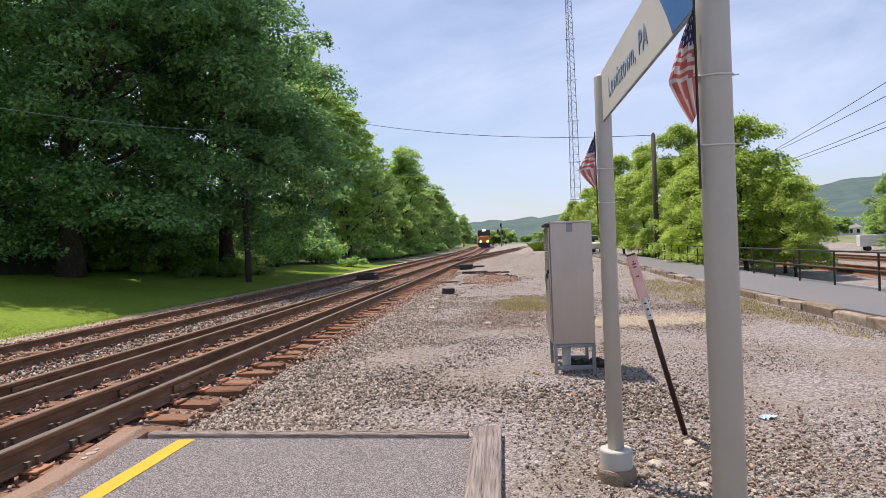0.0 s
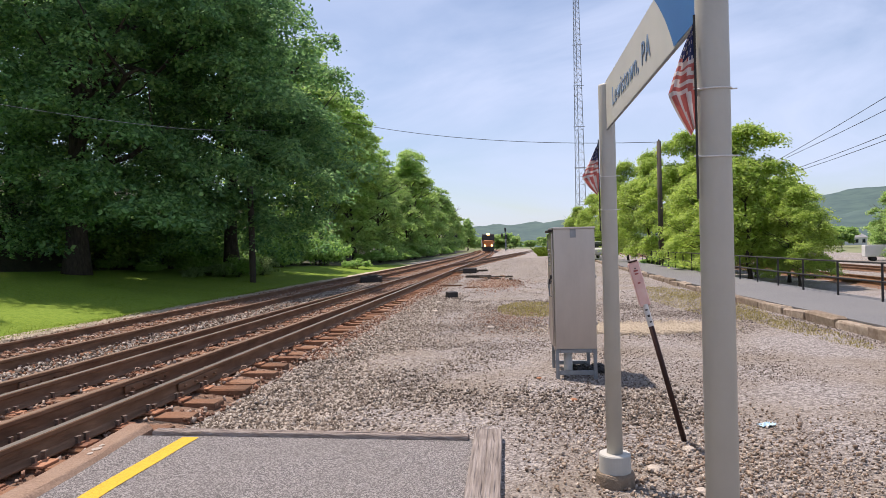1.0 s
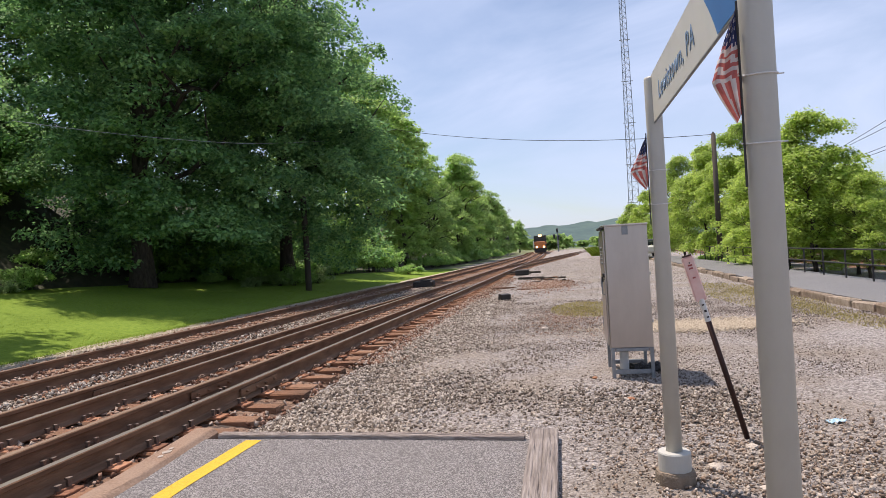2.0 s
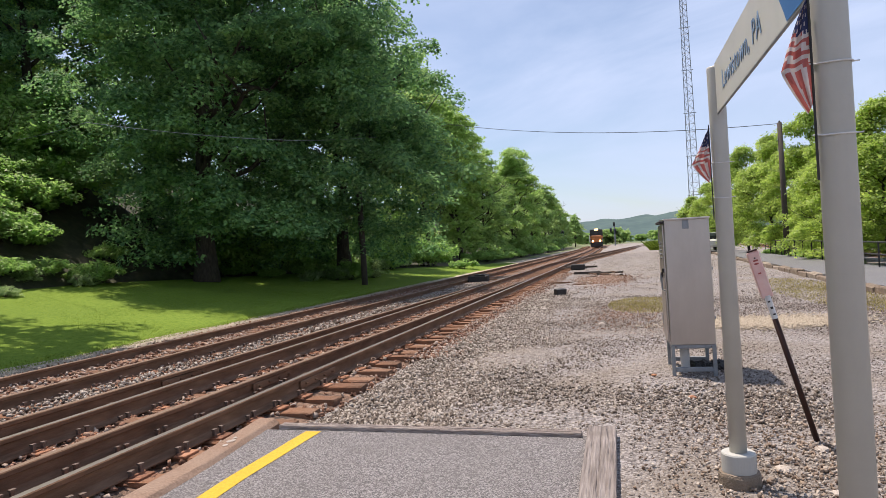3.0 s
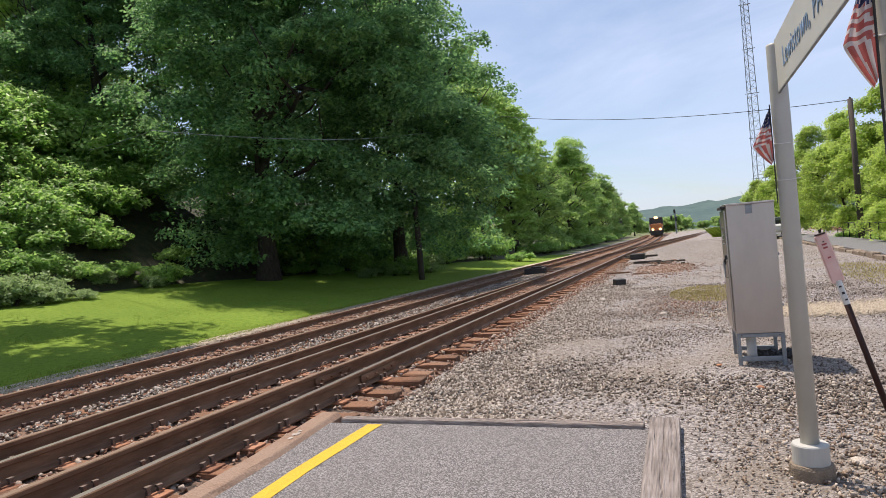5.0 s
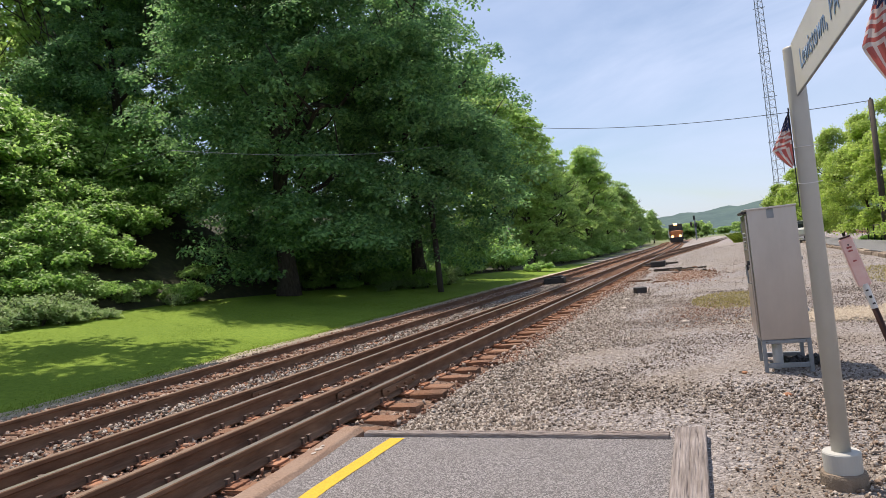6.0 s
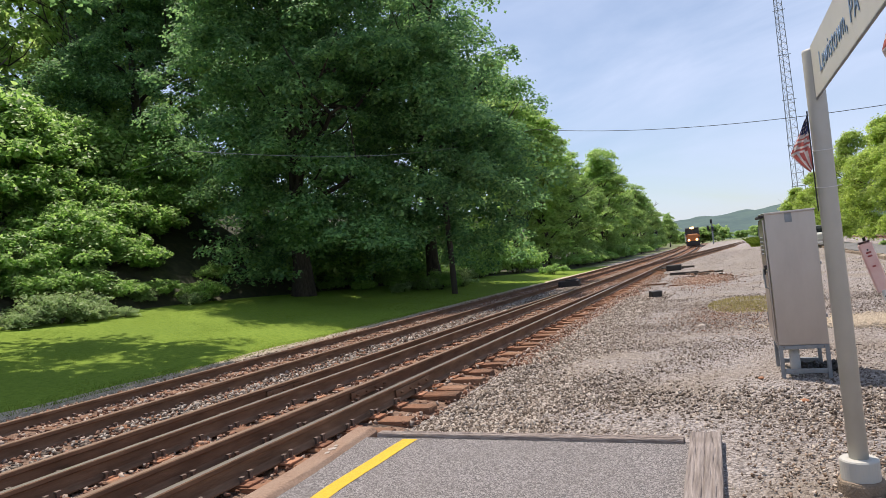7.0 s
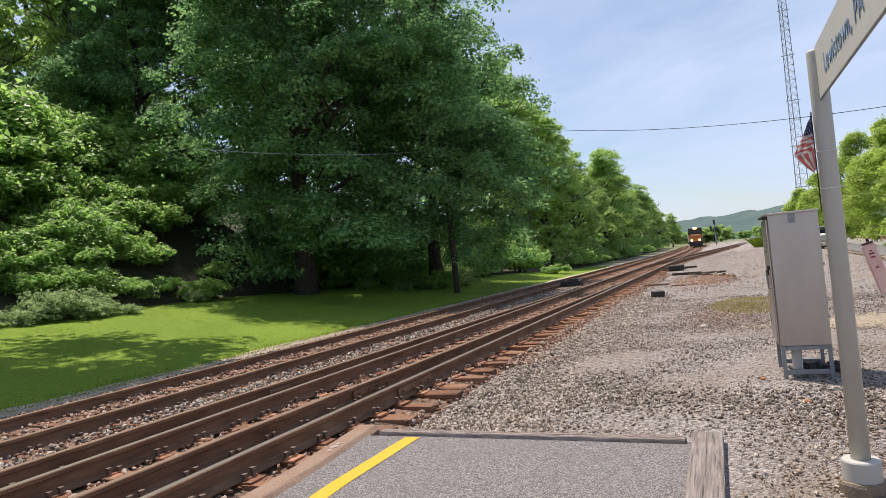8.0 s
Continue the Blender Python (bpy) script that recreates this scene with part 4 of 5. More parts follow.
for k in range(96):
    x = -18.6 - 11.0 * g.random() ** 1.2
    y = 6.0 + (7.0 + 1.6 * (-18.6 - x)) * g.random()
    size = g.uniform(0.8, 1.2) + 0.11 * (-18.6 - x)
    ob = copy_thing(weed, pose(x, y, ground_height(x, y) - 0.25, 0, 0, g.uniform(0, 360)) @ Matrix.Diagonal((size, size, size * g.uniform(0.85, 1.15), 1)))
    tagged(ob, "sunlit bright green vine-covered bush on the bank")
for k in range(34):
    x, y = -24.5 - 10.5 * g.random(), 7.5 + 19.0 * g.random()
    size = g.uniform(2.1, 2.9)
    ob = copy_thing(weed, pose(x, y, ground_height(x, y) - 0.3, 0, 0, g.uniform(0, 360)) @ Matrix.Diagonal((size, size, size * g.uniform(0.95, 1.3), 1)))
    tagged(ob, "large sunlit green thicket high on the bank")
pale = shrub("bush", 1.2, 1.0, 2600, 0.085, M_LEAF_PALE, "pale green leafy weeds at the edge of the lawn", seed=8)
pale.matrix_basis = pose(-16.9, 9.9, ground_height(-16.9, 9.9), 0, 0, 20)
for x, y, s in ((-16.8, 8.6, 0.8), (-16.6, 10.6, 0.9), (-16.4, 12.0, 0.7), (-17.6, 9.7, 1.2), (-17.7, 11.4, 1.2), (-17.2, 7.6, 0.9), (-17.1, 9.2, 1.0), (-16.9, 11.2, 0.9), (-18.6, 13.4, 0.9), (-18.3, 14.8, 0.8), (-17.4, 16.4, 0.7), (-19.4, 13.0, 1.2),
                (-11.9, 25.6, 0.8), (-11.2, 27.4, 0.9), (-11.5, 29.2, 1.0), (-10.4, 30.6, 0.9), (-10.9, 32.4, 1.2), (-12.6, 28.0, 1.2)):
    s *= 0.8
    copy_thing(pale, pose(x, y, ground_height(x, y) - 0.05, 0, 0, 61 * y) @ Matrix.Diagonal((s, s, s * (0.8 + 0.3 * ((7 * y) % 1)), 1)))
for k in range(34):
    y = 25.0 + 24.0 * g.random()
    x = -17.5 + 0.27 * (y - 25.0) - 5.5 * g.random()
    copy_thing(weed, pose(x, y, ground_height(x, y) - 0.2, 0, 0, g.uniform(0, 360)) @ Matrix.Diagonal((*[g.uniform(1.3, 2.0)] * 2, g.uniform(1.6, 2.6), 1)))
for x, y, s in ((12.6, 24.5, 0.4), (12.9, 28.0, 0.5), (12.8, 32.0, 0.6), (12.9, 38.0, 0.8)):
    copy_thing(weed, place(weed, x, y, -0.4, s, 47 * y))


# ---- grass ----
def blades(name, xs, ys, zs, heights, width, mat, label, category="grass"):
    n = len(xs)
    a = RNG.random(n) * 2 * np.pi
    u = np.stack([np.cos(a), np.sin(a), 0 * a], 1) * width
    bendv = np.stack([RNG.normal(size=n), RNG.normal(size=n), 0 * a], 1) * (heights * 0.45)[:, None]
    base = np.stack([xs, ys, zs], 1)
    up = np.stack([0 * a, 0 * a, heights], 1)
    v = np.stack([base - u, base + u, base + up * 0.6 + bendv * 0.4 + u * 0.6, base + up + bendv], 1)
    idx = 4 * np.arange(n)[:, None]
    loops = np.concatenate([idx, idx + 1, idx + 2, idx, idx + 2, idx + 3], 1).ravel()
    ob = new(name, array_mesh(name, v.reshape(-1, 3), loops, np.full(2 * n, 3), mat))
    return tagged(ob, label, category, kind="stuff")


n = 60000
ys = -4 + 30 * RNG.random(n) ** 1.1
xs = -7.05 - 9.5 * RNG.random(n) ** 1.6
zs = np.array([lawn_height(x) for x in xs]) + 0.015
blades("lawn_grass", xs, ys, zs, 0.02 + 0.03 * RNG.random(n), 0.005, M_GRASS, "short green grass blades of the lawn")


def patch(name, cx, cy, rx, ry, n, height, mat, label, z=-0.225, width=0.006):
    r, a = RNG.random(n) ** 0.6, RNG.random(n) * 2 * np.pi
    xs, ys = cx + rx * r * np.cos(a), cy + ry * r * np.sin(a)
    return blades(name, xs, ys, z + yard_rise(xs), height * (0.4 + 0.8 * RNG.random(n)), width, mat, label)


patch("dry_grass", 4.1, 11.2, 0.85, 2.0, 5000, 0.05, M_DRY, "patch of dry yellow grass in the gravel")
patch("dry_grass", 8.2, 12.5, 0.9, 5.0, 6000, 0.05, M_DRY, "strip of dry grass along the platform kerb")
patch("dry_grass", 8.4, 7.2, 0.35, 3.2, 2200, 0.04, M_DRY, "sparse dry grass along the platform kerb")
patch("green_weeds", 8.3, 86.0, 0.8, 4.0, 1500, 1.1, M_GRASS, "small clump of yellow-green weeds in the gravel", width=0.02)
patch("green_weeds", 11.7, 21.0, 0.3, 4.0, 700, 0.22, M_GRASS, "tufts of green weeds behind the fence", z=-0.4, width=0.012)


def spread(name, cx, cy, rx, ry, n, size, mat, label):
    """A drift of fine stones that thins out towards its edge."""
    x, y = RNG.normal(size=n) * rx + cx, RNG.normal(size=n) * ry + cy
    return stones(name, x, y, np.full(n, -0.217), size * (0.5 + RNG.random(n)), mat, label)


spread("pale_sand", 5.9, 7.2, 0.60, 0.34, 9000, 0.045, M_DUST, "pale tan sandy drift in the gravel")
spread("pale_sand", 6.7, 7.0, 0.30, 0.22, 2500, 0.045, M_DUST, "pale tan sandy drift in the gravel")
spread("brown_soil", 2.9, 22.5, 0.55, 1.8, 3500, 0.05, M_BALLAST_STONE, "dark brown soil patch in the gravel")
spread("brown_soil", 3.6, 9.0, 0.5, 1.2, 1400, 0.03, M_BALLAST_STONE, "thin brown dirt in the gravel")

# ---- station name sign ----
POST_X, POST_Y, POLE_Y = 4.245, -0.80, -2.97


def sign_post(x, y, name, label):
    root = empty(name, (x, y, 0))
    tagged(root, label, "sign post", "posts of the station sign")
    part("tube", turned([(0.052, -0.04), (0.052, 2.40), (0.05, 2.413), (0.02, 2.419)], sides=32), M_POST, root, smooth=False)
    part("collar", turned([(0.101, -0.14), (0.103, -0.135), (0.103, -0.026), (0.098, -0.018), (0.053, -0.016)], sides=36), M_POST, root, "cream painted collar")
    bm = turned([(0.127, -0.34), (0.125, -0.155), (0.119, -0.14), (0.095, -0.136)], sides=36)
    for v in bm.verts:
        v.co.xy *= 1 + 0.03 * noise.noise(v.co * 14)
        v.co.z += 0.008 * noise.noise(v.co * 20)
    part("footing", bm, M_CONCRETE, root, "stained round concrete footing")
    return root


for x, y, nm in ((POST_X, POST_Y, "sign_post"), (POST_X + 0.017, POLE_Y, "sign_post")):
    sign_post(x, y, nm, "cream-grey painted steel pipe post on a concrete footing")
for ob in scene.objects:
    if ob.name.startswith("sign_post"):
        for ch in ob.children:
            if ch.name.startswith("tube"):
                ch.data.polygons.foreach_set("use_smooth", np.array([abs(p.normal.z) < 0.5 for p in ch.data.polygons]))

sign = empty("station_sign", (POST_X - 0.006, 0, 0))
tagged(sign, "cream station name sign with blue end between two posts", "sign")
Z0, Z1, YA, YB = 2.112, 2.428, -0.835, -2.935
part("panel", box((0.008, YA - YB, Z1 - Z0), (0, (YA + YB) / 2, (Z0 + Z1) / 2), 0.004), M_SIGN, sign)
part("edge_trim", box((0.012, YA - YB + 0.006, 0.008), (0, (YA + YB) / 2, Z0 - 0.003), 0.002), M_STEEL, sign, "thin dark metal bottom edge")
bv = []
for k in range(13):
    t = k / 12
    bv.append((-0.0066, -2.60 + 0.22 * t + 0.10 * t * t, Z0 + 0.006 + (Z1 - Z0 - 0.012) * t))
bv += [(-0.0066, YB + 0.004, Z1 - 0.006), (-0.0066, YB + 0.004, Z0 + 0.006)]
mesh_object("blue_field", bv, [tuple(range(len(bv)))], M_BLUE, sign, "blue field with a curved edge")
txt = bpy.data.curves.new("lettering", "FONT")
txt.body = "Lewistown, PA"
txt.size, txt.extrude, txt.space_character = 0.158, 0.001, 1.12
txt.materials.append(M_LETTER)
letters = new("lettering", txt)
letters.parent = sign
letters.matrix_basis = Matrix.Translation((-0.0068, -1.115, 2.208)) @ Matrix(((0, 0, -1, 0), (-1, 0, 0, 0), (0, 1, 0, 0), (0, 0, 0, 1)))
tagged(letters, "dark blue station name lettering")


def flag(x, y, z, drop, wide, seed):
    """A small limp cloth flag on a thin rod, tied to a post with two plastic ties."""
    root = empty("flag", (x, y, z))
    tagged(root, "small faded striped flag hanging limp from a thin rod", "flag", "flags on the sign posts")
    part("rod", tube([(0.0, 0, 0.02), (0.0, 0, -0.58)], 0.0038, 8), M_DARK, root, "dark thin rod")
    nu, nv = 14, 26
    v, f, fm = [], [], []
    for j in range(nv + 1):
        t = j / nv
        span = wide * (0.12 + 1.0 * (t / 0.62) ** 0.9 if t < 0.62 else 1.12 - 0.98 * ((t - 0.62) / 0.38) ** 1.2)
        for i in range(nu + 1):
            s = i / nu
            fold = 0.018 * math.sin(s * 11 + seed + 2.5 * t) * (0.3 + s)
            v.append((-span * s - 0.003 + 0.2 * fold, fold + 0.012 * math.sin(t * 7 + seed) * s, -drop * (t * (0.93 + 0.07 * s)) - 0.10 * drop * s * (1 - t) * (1 if t < 0.4 else 0.6)))
    for j in range(nv):
        t = (j + 0.5) / nv
        for i in range(nu):
            s = (i + 0.5) / nu
            f.append((j * (nu + 1) + i, j * (nu + 1) + i + 1, (j + 1) * (nu + 1) + i + 1, (j + 1) * (nu + 1) + i))
            if t + 0.10 * s < 0.36:
                star = (i + j) % 3 == 0 and j % 2 == 0 and 0 < i
                fm.append(1 if star else 2)
            elif t < 0.66:
                fm.append(int((t + 0.05 * s) * 20) % 2)
            else:
                fm.append(int(s * 5 + 0.4 * t) % 2)
    mesh_object("cloth", v, f, [M_RED_CLOTH, M_WHITE_FADED, M_NAVY_CLOTH], root, "faded red, white and navy cloth", smooth=True, face_mats=fm)
    for dz in (-0.22, -0.44):
        ring = [(0.062 + 0.0555 * math.cos(a), 0.022 + 0.0555 * math.sin(a), dz + 0.006 * math.sin(a)) for a in [2 * math.pi * k / 24 for k in range(25)]]
        bm = tube(ring, 0.0028, 6)
        tube([(0.112, 0.03, dz), (0.14, 0.028, dz + 0.001)], 0.0025, 5, bm=bm)
        tube([(-0.008, 0.0, dz), (0.02, 0.01, dz)], 0.0032, 6, bm=bm)
        part("cable_tie", bm, M_LABEL, root, "white plastic cable tie")
    return root


flag(POST_X - 0.045, POLE_Y - 0.022, 2.085, 0.37, 0.078, 0.4)
flag(POST_X - 0.062, POST_Y - 0.022, 2.03, 0.345, 0.098, 2.2)

# ---- equipment cabinet ----
CX, CY, CW, CD, CZ0, CZ1 = 4.345, 2.62, 0.485, 0.74, 0.125, 1.555
cab = empty("equipment_cabinet", (CX, CY, 0))
tagged(cab, "tall brushed aluminium equipment cabinet on a steel leg frame", "electrical cabinet")
part("body", box((CW, CD, CZ1 - CZ0), (0, CD / 2, (CZ0 + CZ1) / 2), 0.006), M_ALU, cab)
part("top_cap", box((CW + 0.012, CD + 0.05, 0.022), (0, CD / 2 - 0.004, CZ1 + 0.009), 0.004, rot=Matrix.Rotation(radians(0.8), 3, "X")), M_ALU, cab, "sloped aluminium lid")
part("side_door", box((0.022, CD - 0.05, CZ1 - CZ0 - 0.08), (-CW / 2 - 0.012, CD / 2 + 0.01, (CZ0 + CZ1) / 2 - 0.01), 0.004), M_ALU, cab, "hinged aluminium side door")
part("door_handle", tube([(-CW / 2 - 0.022, 0.06, 0.93), (-CW / 2 - 0.052, 0.06, 0.92), (-CW / 2 - 0.052, 0.06, 0.76), (-CW / 2 - 0.022, 0.06, 0.75)], 0.009, 8), M_STEEL, cab, "steel door handle")
bm = box((0.03, 0.05, 0.05), (-CW / 2 - 0.03, 0.06, 0.98), 0.004)
tube([(-CW / 2 - 0.045, 0.06, 0.96), (-CW / 2 - 0.045, 0.06, 0.90)], 0.012, 8, bm=bm)
part("padlock", bm, M_DARK, cab, "small dark padlock")
for k in range(5):
    part("louvre", box((0.012, 0.3, 0.018), (-CW / 2 - 0.026, CD / 2, 1.30 - 0.045 * k), 0.003), M_STEEL, cab)
for k in range(3):
    part("hinge", tube([(-CW / 2 - 0.02, CD - 0.02, 0.3 + 0.5 * k), (-CW / 2 - 0.02, CD - 0.02, 0.42 + 0.5 * k)], 0.012, 8), M_STEEL, cab)
part("hood", box((0.05, CD, 0.03), (-CW / 2 - 0.025, CD / 2, CZ1 - 0.02), 0.006), M_DARK, cab, "dark rain hood over the door")
for k, zz in enumerate((0.42, 0.98)):
    part("side_bracket", box((0.02, 0.08, 0.035), (CW / 2 + 0.010, 0.10, zz), 0.003), M_STEEL, cab)
for sx in (-1, 1):
    for yy in (0.018, CD - 0.03):
        part("leg", box((0.04, 0.04, CZ0 + 0.25), (sx * (CW / 2 - 0.022), yy, (CZ0 - 0.25) / 2), 0.003), M_STEEL, cab, "galvanised steel leg")
for yy in (0.018, CD - 0.03):
    part("top_rail", box((CW - 0.012, 0.038, 0.04), (0, yy, CZ0 - 0.022), 0.003), M_STEEL, cab)
    part("bottom_rail", box((CW - 0.086, 0.036, 0.05), (0, yy, -0.155), 0.003), M_STEEL, cab)
for sx in (-1, 1):
    part("side_rail", box((0.036, CD - 0.1, 0.04), (sx * (CW / 2 - 0.022), CD / 2, CZ0 - 0.024), 0.003), M_STEEL, cab)
part("tape_patch", box((0.07, 0.004, 0.11), (-0.01, -0.003, CZ1 - 0.055), 0.001), M_STEEL, cab, "grey tape patch")
part("conduit", tube([(-0.08, 0.22, -0.3), (-0.08, 0.22, CZ0)], 0.052, 20), M_PVC, cab, "pale plastic conduit", smooth=True)
for k in range(2):
    part("bolt", tube([(-0.19 + 0.38 * k, -0.004, CZ0 - 0.02), (-0.19 + 0.38 * k, 0.004, CZ0 - 0.02)], 0.008, 6), M_SPIKE, cab)
bm = bmesh.new()
gg = random.Random(4)
for k in range(46):
    box((gg.uniform(0.04, 0.09), gg.uniform(0.04, 0.09), gg.uniform(0.03, 0.06)), (CX + gg.uniform(0.0, 0.42), CY + gg.uniform(0.25, 0.6), -0.20 + gg.uniform(0, 0.03)), 0.008, rot=Euler((gg.uniform(-1, 1), gg.uniform(-1, 1), gg.uniform(0, 6))).to_matrix(), bm=bm)
tagged(part("dark_stones", bm, M_DARK, None), "heap of dark coal-like stones under the cabinet", "gravel", kind="stuff")

# ---- leaning cable marker ----
mark = empty("cable_marker", (4.93, 0.136, -0.22))
tagged(mark, "leaning dark brown marker stake with a faded pink sleeve", "marker post")
top = Vector((4.555 - 4.93, -0.03, 1.44))
axis_rot = top.to_track_quat("Z", "Y").to_matrix() @ Matrix.Rotation(radians(-90), 3, "Z")


def along(d):
    return top.normalized() * d


part("stake", tube([along(-0.15), along(1.12)], 0.021, 16), M_BROWN_PIPE, mark, smooth=True)
part("label_band", tube([along(0.955), along(1.135)], 0.0225, 16), M_LABEL, mark, "white label band with dark marks")
for k in range(3):
    c = along(0.99 + 0.05 * k) + axis_rot @ Vector((-0.004 + 0.004 * k, 0, 0)) + Vector((0, -0.0235, 0))
    part("label_mark", box((0.018, 0.004, 0.012 + 0.006 * (k == 1)), c, 0.001, rot=axis_rot), M_DARK, mark, "dark unreadable mark")
part("sleeve", box((0.086, 0.03, 0.36), along(1.30), 0.008, rot=axis_rot), M_PINK, mark, "faded pink plastic sleeve")
part("sleeve_cap", box((0.07, 0.032, 0.012), along(1.487), 0.003, rot=axis_rot), M_BROWN_PIPE, mark, "dark cap")
for d, w in ((1.385, 0.03), (1.41, 0.034), (1.31, 0.022)):
    part("sleeve_mark", box((w, 0.004, 0.012), along(d) + Vector((0, -0.0175, 0)), 0.001, rot=axis_rot), M_RED_CLOTH, mark, "faded red mark")
part("sleeve_bolt", tube([along(1.43) + Vector((0, -0.015, 0)), along(1.43) + Vector((0, -0.024, 0))], 0.006, 6), M_DARK, mark)

# ---- scattered things in the yard ----
def offcut(x, y, sx, sy, sz, rz, mat, label, category, tilt=0.0, seed=1):
    random.seed(seed)
    ob = part("timber_offcut", box((sx, sy, sz), (0, 0, sz / 2), 0.012, rough=0.008), mat, None)
    ob.matrix_world = pose(x, y, -0.228, tilt, 0, rz)
    return tagged(ob, label, category)


offcut(1.75, 15.3, 0.34, 0.22, 0.19, 35, M_DARK, "black wooden block lying on the gravel", "wooden block", 6)
for k, (x, y, l, rz) in enumerate(((0.9, 35.0, 1.6, 20), (1.3, 36.5, 1.9, -14), (0.7, 38.0, 1.5, 50), (2.0, 28.2, 1.3, -6))):
    offcut(x, y, l, 0.2, 0.12, rz, M_POLE_WOOD, "discarded dark railway tie in the yard", "railway tie", 3 * (k % 3), k)
for k in range(26):
    a = random.Random(k)
    offcut(2.0 + 1.7 * a.random(), 24.5 + 4.5 * a.random(), 0.15 + 0.45 * a.random(), 0.08, 0.04 + 0.05 * a.random(), 180 * a.random(), M_POLE_WOOD if k % 3 else M_TIE, "brown splintered wood scrap on the ground", "wood scrap", 8 * a.random(), k + 20)
offcut(1.2, 21.2, 0.9, 0.12, 0.06, -8, M_TIE, "brown wooden strip lying on the gravel", "wood scrap", 0, 50)
offcut(2.1, 19.8, 0.5, 0.1, 0.05, -20, M_TIE, "brown wooden strip lying on the gravel", "wood scrap", 0, 51)


def boulder(x, y, s, mat, label, seed):
    bm = bmesh.new()
    bmesh.ops.create_icosphere(bm, subdivisions=2, radius=s)
    for v in bm.verts:
        v.co *= 1 + 0.35 * noise.noise(v.co * (2.2 / s) + Vector((seed, 0, 0)))
        v.co.z *= 0.55
    ob = part("rock", bm, mat, None)
    ob.matrix_world = pose(x, y, -0.215 + 0.15 * s, 0, 0, seed * 40)
    return tagged(ob, label, "rock")


for k, (x, y, s) in enumerate(((1.55, 13.1, 0.10), (1.75, 10.6, 0.085), (1.5, 10.9, 0.06), (1.6, 9.6, 0.05), (4.55, -0.55, 0.05), (4.62, -1.9, 0.075), (4.9, -0.1, 0.045), (4.75, -0.95, 0.04), (3.2, 7.4, 0.07))):
    boulder(x, y, s, M_STONE_TAN, "pale broken rock lying on the gravel", k + 1)
for k, (x, y, s) in enumerate(((5.05, -1.2, 0.045), (6.1, -1.15, 0.05), (4.2, 1.5, 0.035), (3.9, 2.6, 0.03))):
    boulder(x, y, s, M_PLATE, "orange-brown broken stone lying on the gravel", k + 31)
scrap = bmesh.new()
bmesh.ops.create_grid(scrap, x_segments=8, y_segments=6, size=0.5)
for v in scrap.verts:
    v.co = Vector((0.15 * v.co.x, 0.09 * v.co.y, 0.018 * noise.noise(v.co * 5.0) + 0.012))
bmesh.ops.solidify(scrap, geom=scrap.faces[:], thickness=0.002)
litter = part("plastic_scrap", scrap, M_BLUE_PALE, None)
litter.matrix_world = pose(5.73, 0.59, -0.215, 0, 0, 25)
tagged(litter, "crumpled pale blue plastic scrap on the gravel", "litter")
# switch machine between the tracks
sw = empty("switch_machine", (-2.85, 24.8, -0.22))
tagged(sw, "low black switch machine between the tracks", "switch machine")
part("housing", box((0.95, 0.55, 0.30), (0, 0, 0.17), 0.04), M_DARK, sw)
part("cover", box((0.5, 0.5, 0.07), (0.1, 0, 0.35), 0.02), M_DARK, sw)
part("throw_rod", tube([(0.4, 0.1, 0.1), (1.3, 0.1, 0.08)], 0.025, 8), M_RAIL, sw)
part("base_plate", box((1.2, 0.7, 0.03), (0, 0, 0.015), 0.005), M_RAIL, sw)
sw2 = empty("switch_machine", (1.25, 33.5, -0.22))
tagged(sw2, "dark switch stand beside the branching track", "switch machine")
part("housing", box((0.8, 0.6, 0.32), (0, 0, 0.18), 0.04), M_DARK, sw2)
part("throw_rod", tube([(-0.4, 0.1, 0.1), (-1.2, 0.1, 0.08)], 0.025, 8), M_RAIL, sw2)

# ---- far platform with kerb and railing ----
def kerb_x(y):
    return 8.93 + (0.045 * (y - 12) if y > 12 else 0)


pv, pf = [], []
py = np.linspace(-14, 70, 85)
for y in py:
    pv += [(kerb_x(y) + 0.2, y, 0.03), (11.35 + max(0, 0.03 * (y - 12)), y, 0.07), (11.37 + max(0, 0.03 * (y - 12)), y, -0.6), (kerb_x(y) + 0.22, y, -0.3)]
for j in range(len(py) - 1):
    pf += [(4 * j + i, 4 * j + (i + 1) % 4, 4 * j + 4 + (i + 1) % 4, 4 * j + 4 + i) for i in range(4)]
tagged(mesh_object("pavement", pv, pf, M_ASPHALT_DARK), "dark grey asphalt of the far platform", "platform", kind="structure")
kerb = empty("kerb")
tagged(kerb, "broken tan concrete kerb of the far platform", "kerb", kind="structure")
KERBS = []
for s in range(4):
    random.seed(60 + s)
    bm = box((0.23, 1.0, 0.36), (0, 0, -0.18), 0.035, rough=0.026)
    me = bpy.data.meshes.new("kerb_stone")
    bm.to_mesh(me)
    bm.free()
    me.materials.append(M_CONCRETE)
    KERBS.append(me)
y, k = -13.0, 0
while y < 60:
    a = random.Random(k)
    l = a.uniform(0.8, 1.5)
    ob = new("kerb_stone", KERBS[k % 4])
    ob.parent = kerb
    ob.matrix_basis = pose(kerb_x(y + l / 2) + 0.11 + a.uniform(-0.02, 0.02), y + l / 2, 0.04 + a.uniform(-0.055, 0.02), 0, a.uniform(-3, 3), a.uniform(-1, 1) - (2.5 if y > 12 else 0)) @ Matrix.Diagonal((1, l - 0.015, 1, 1))
    y += l
    k += 1


def fence_x(y):
    return 11.0 + max(0.0, 0.05 * (y - 12))


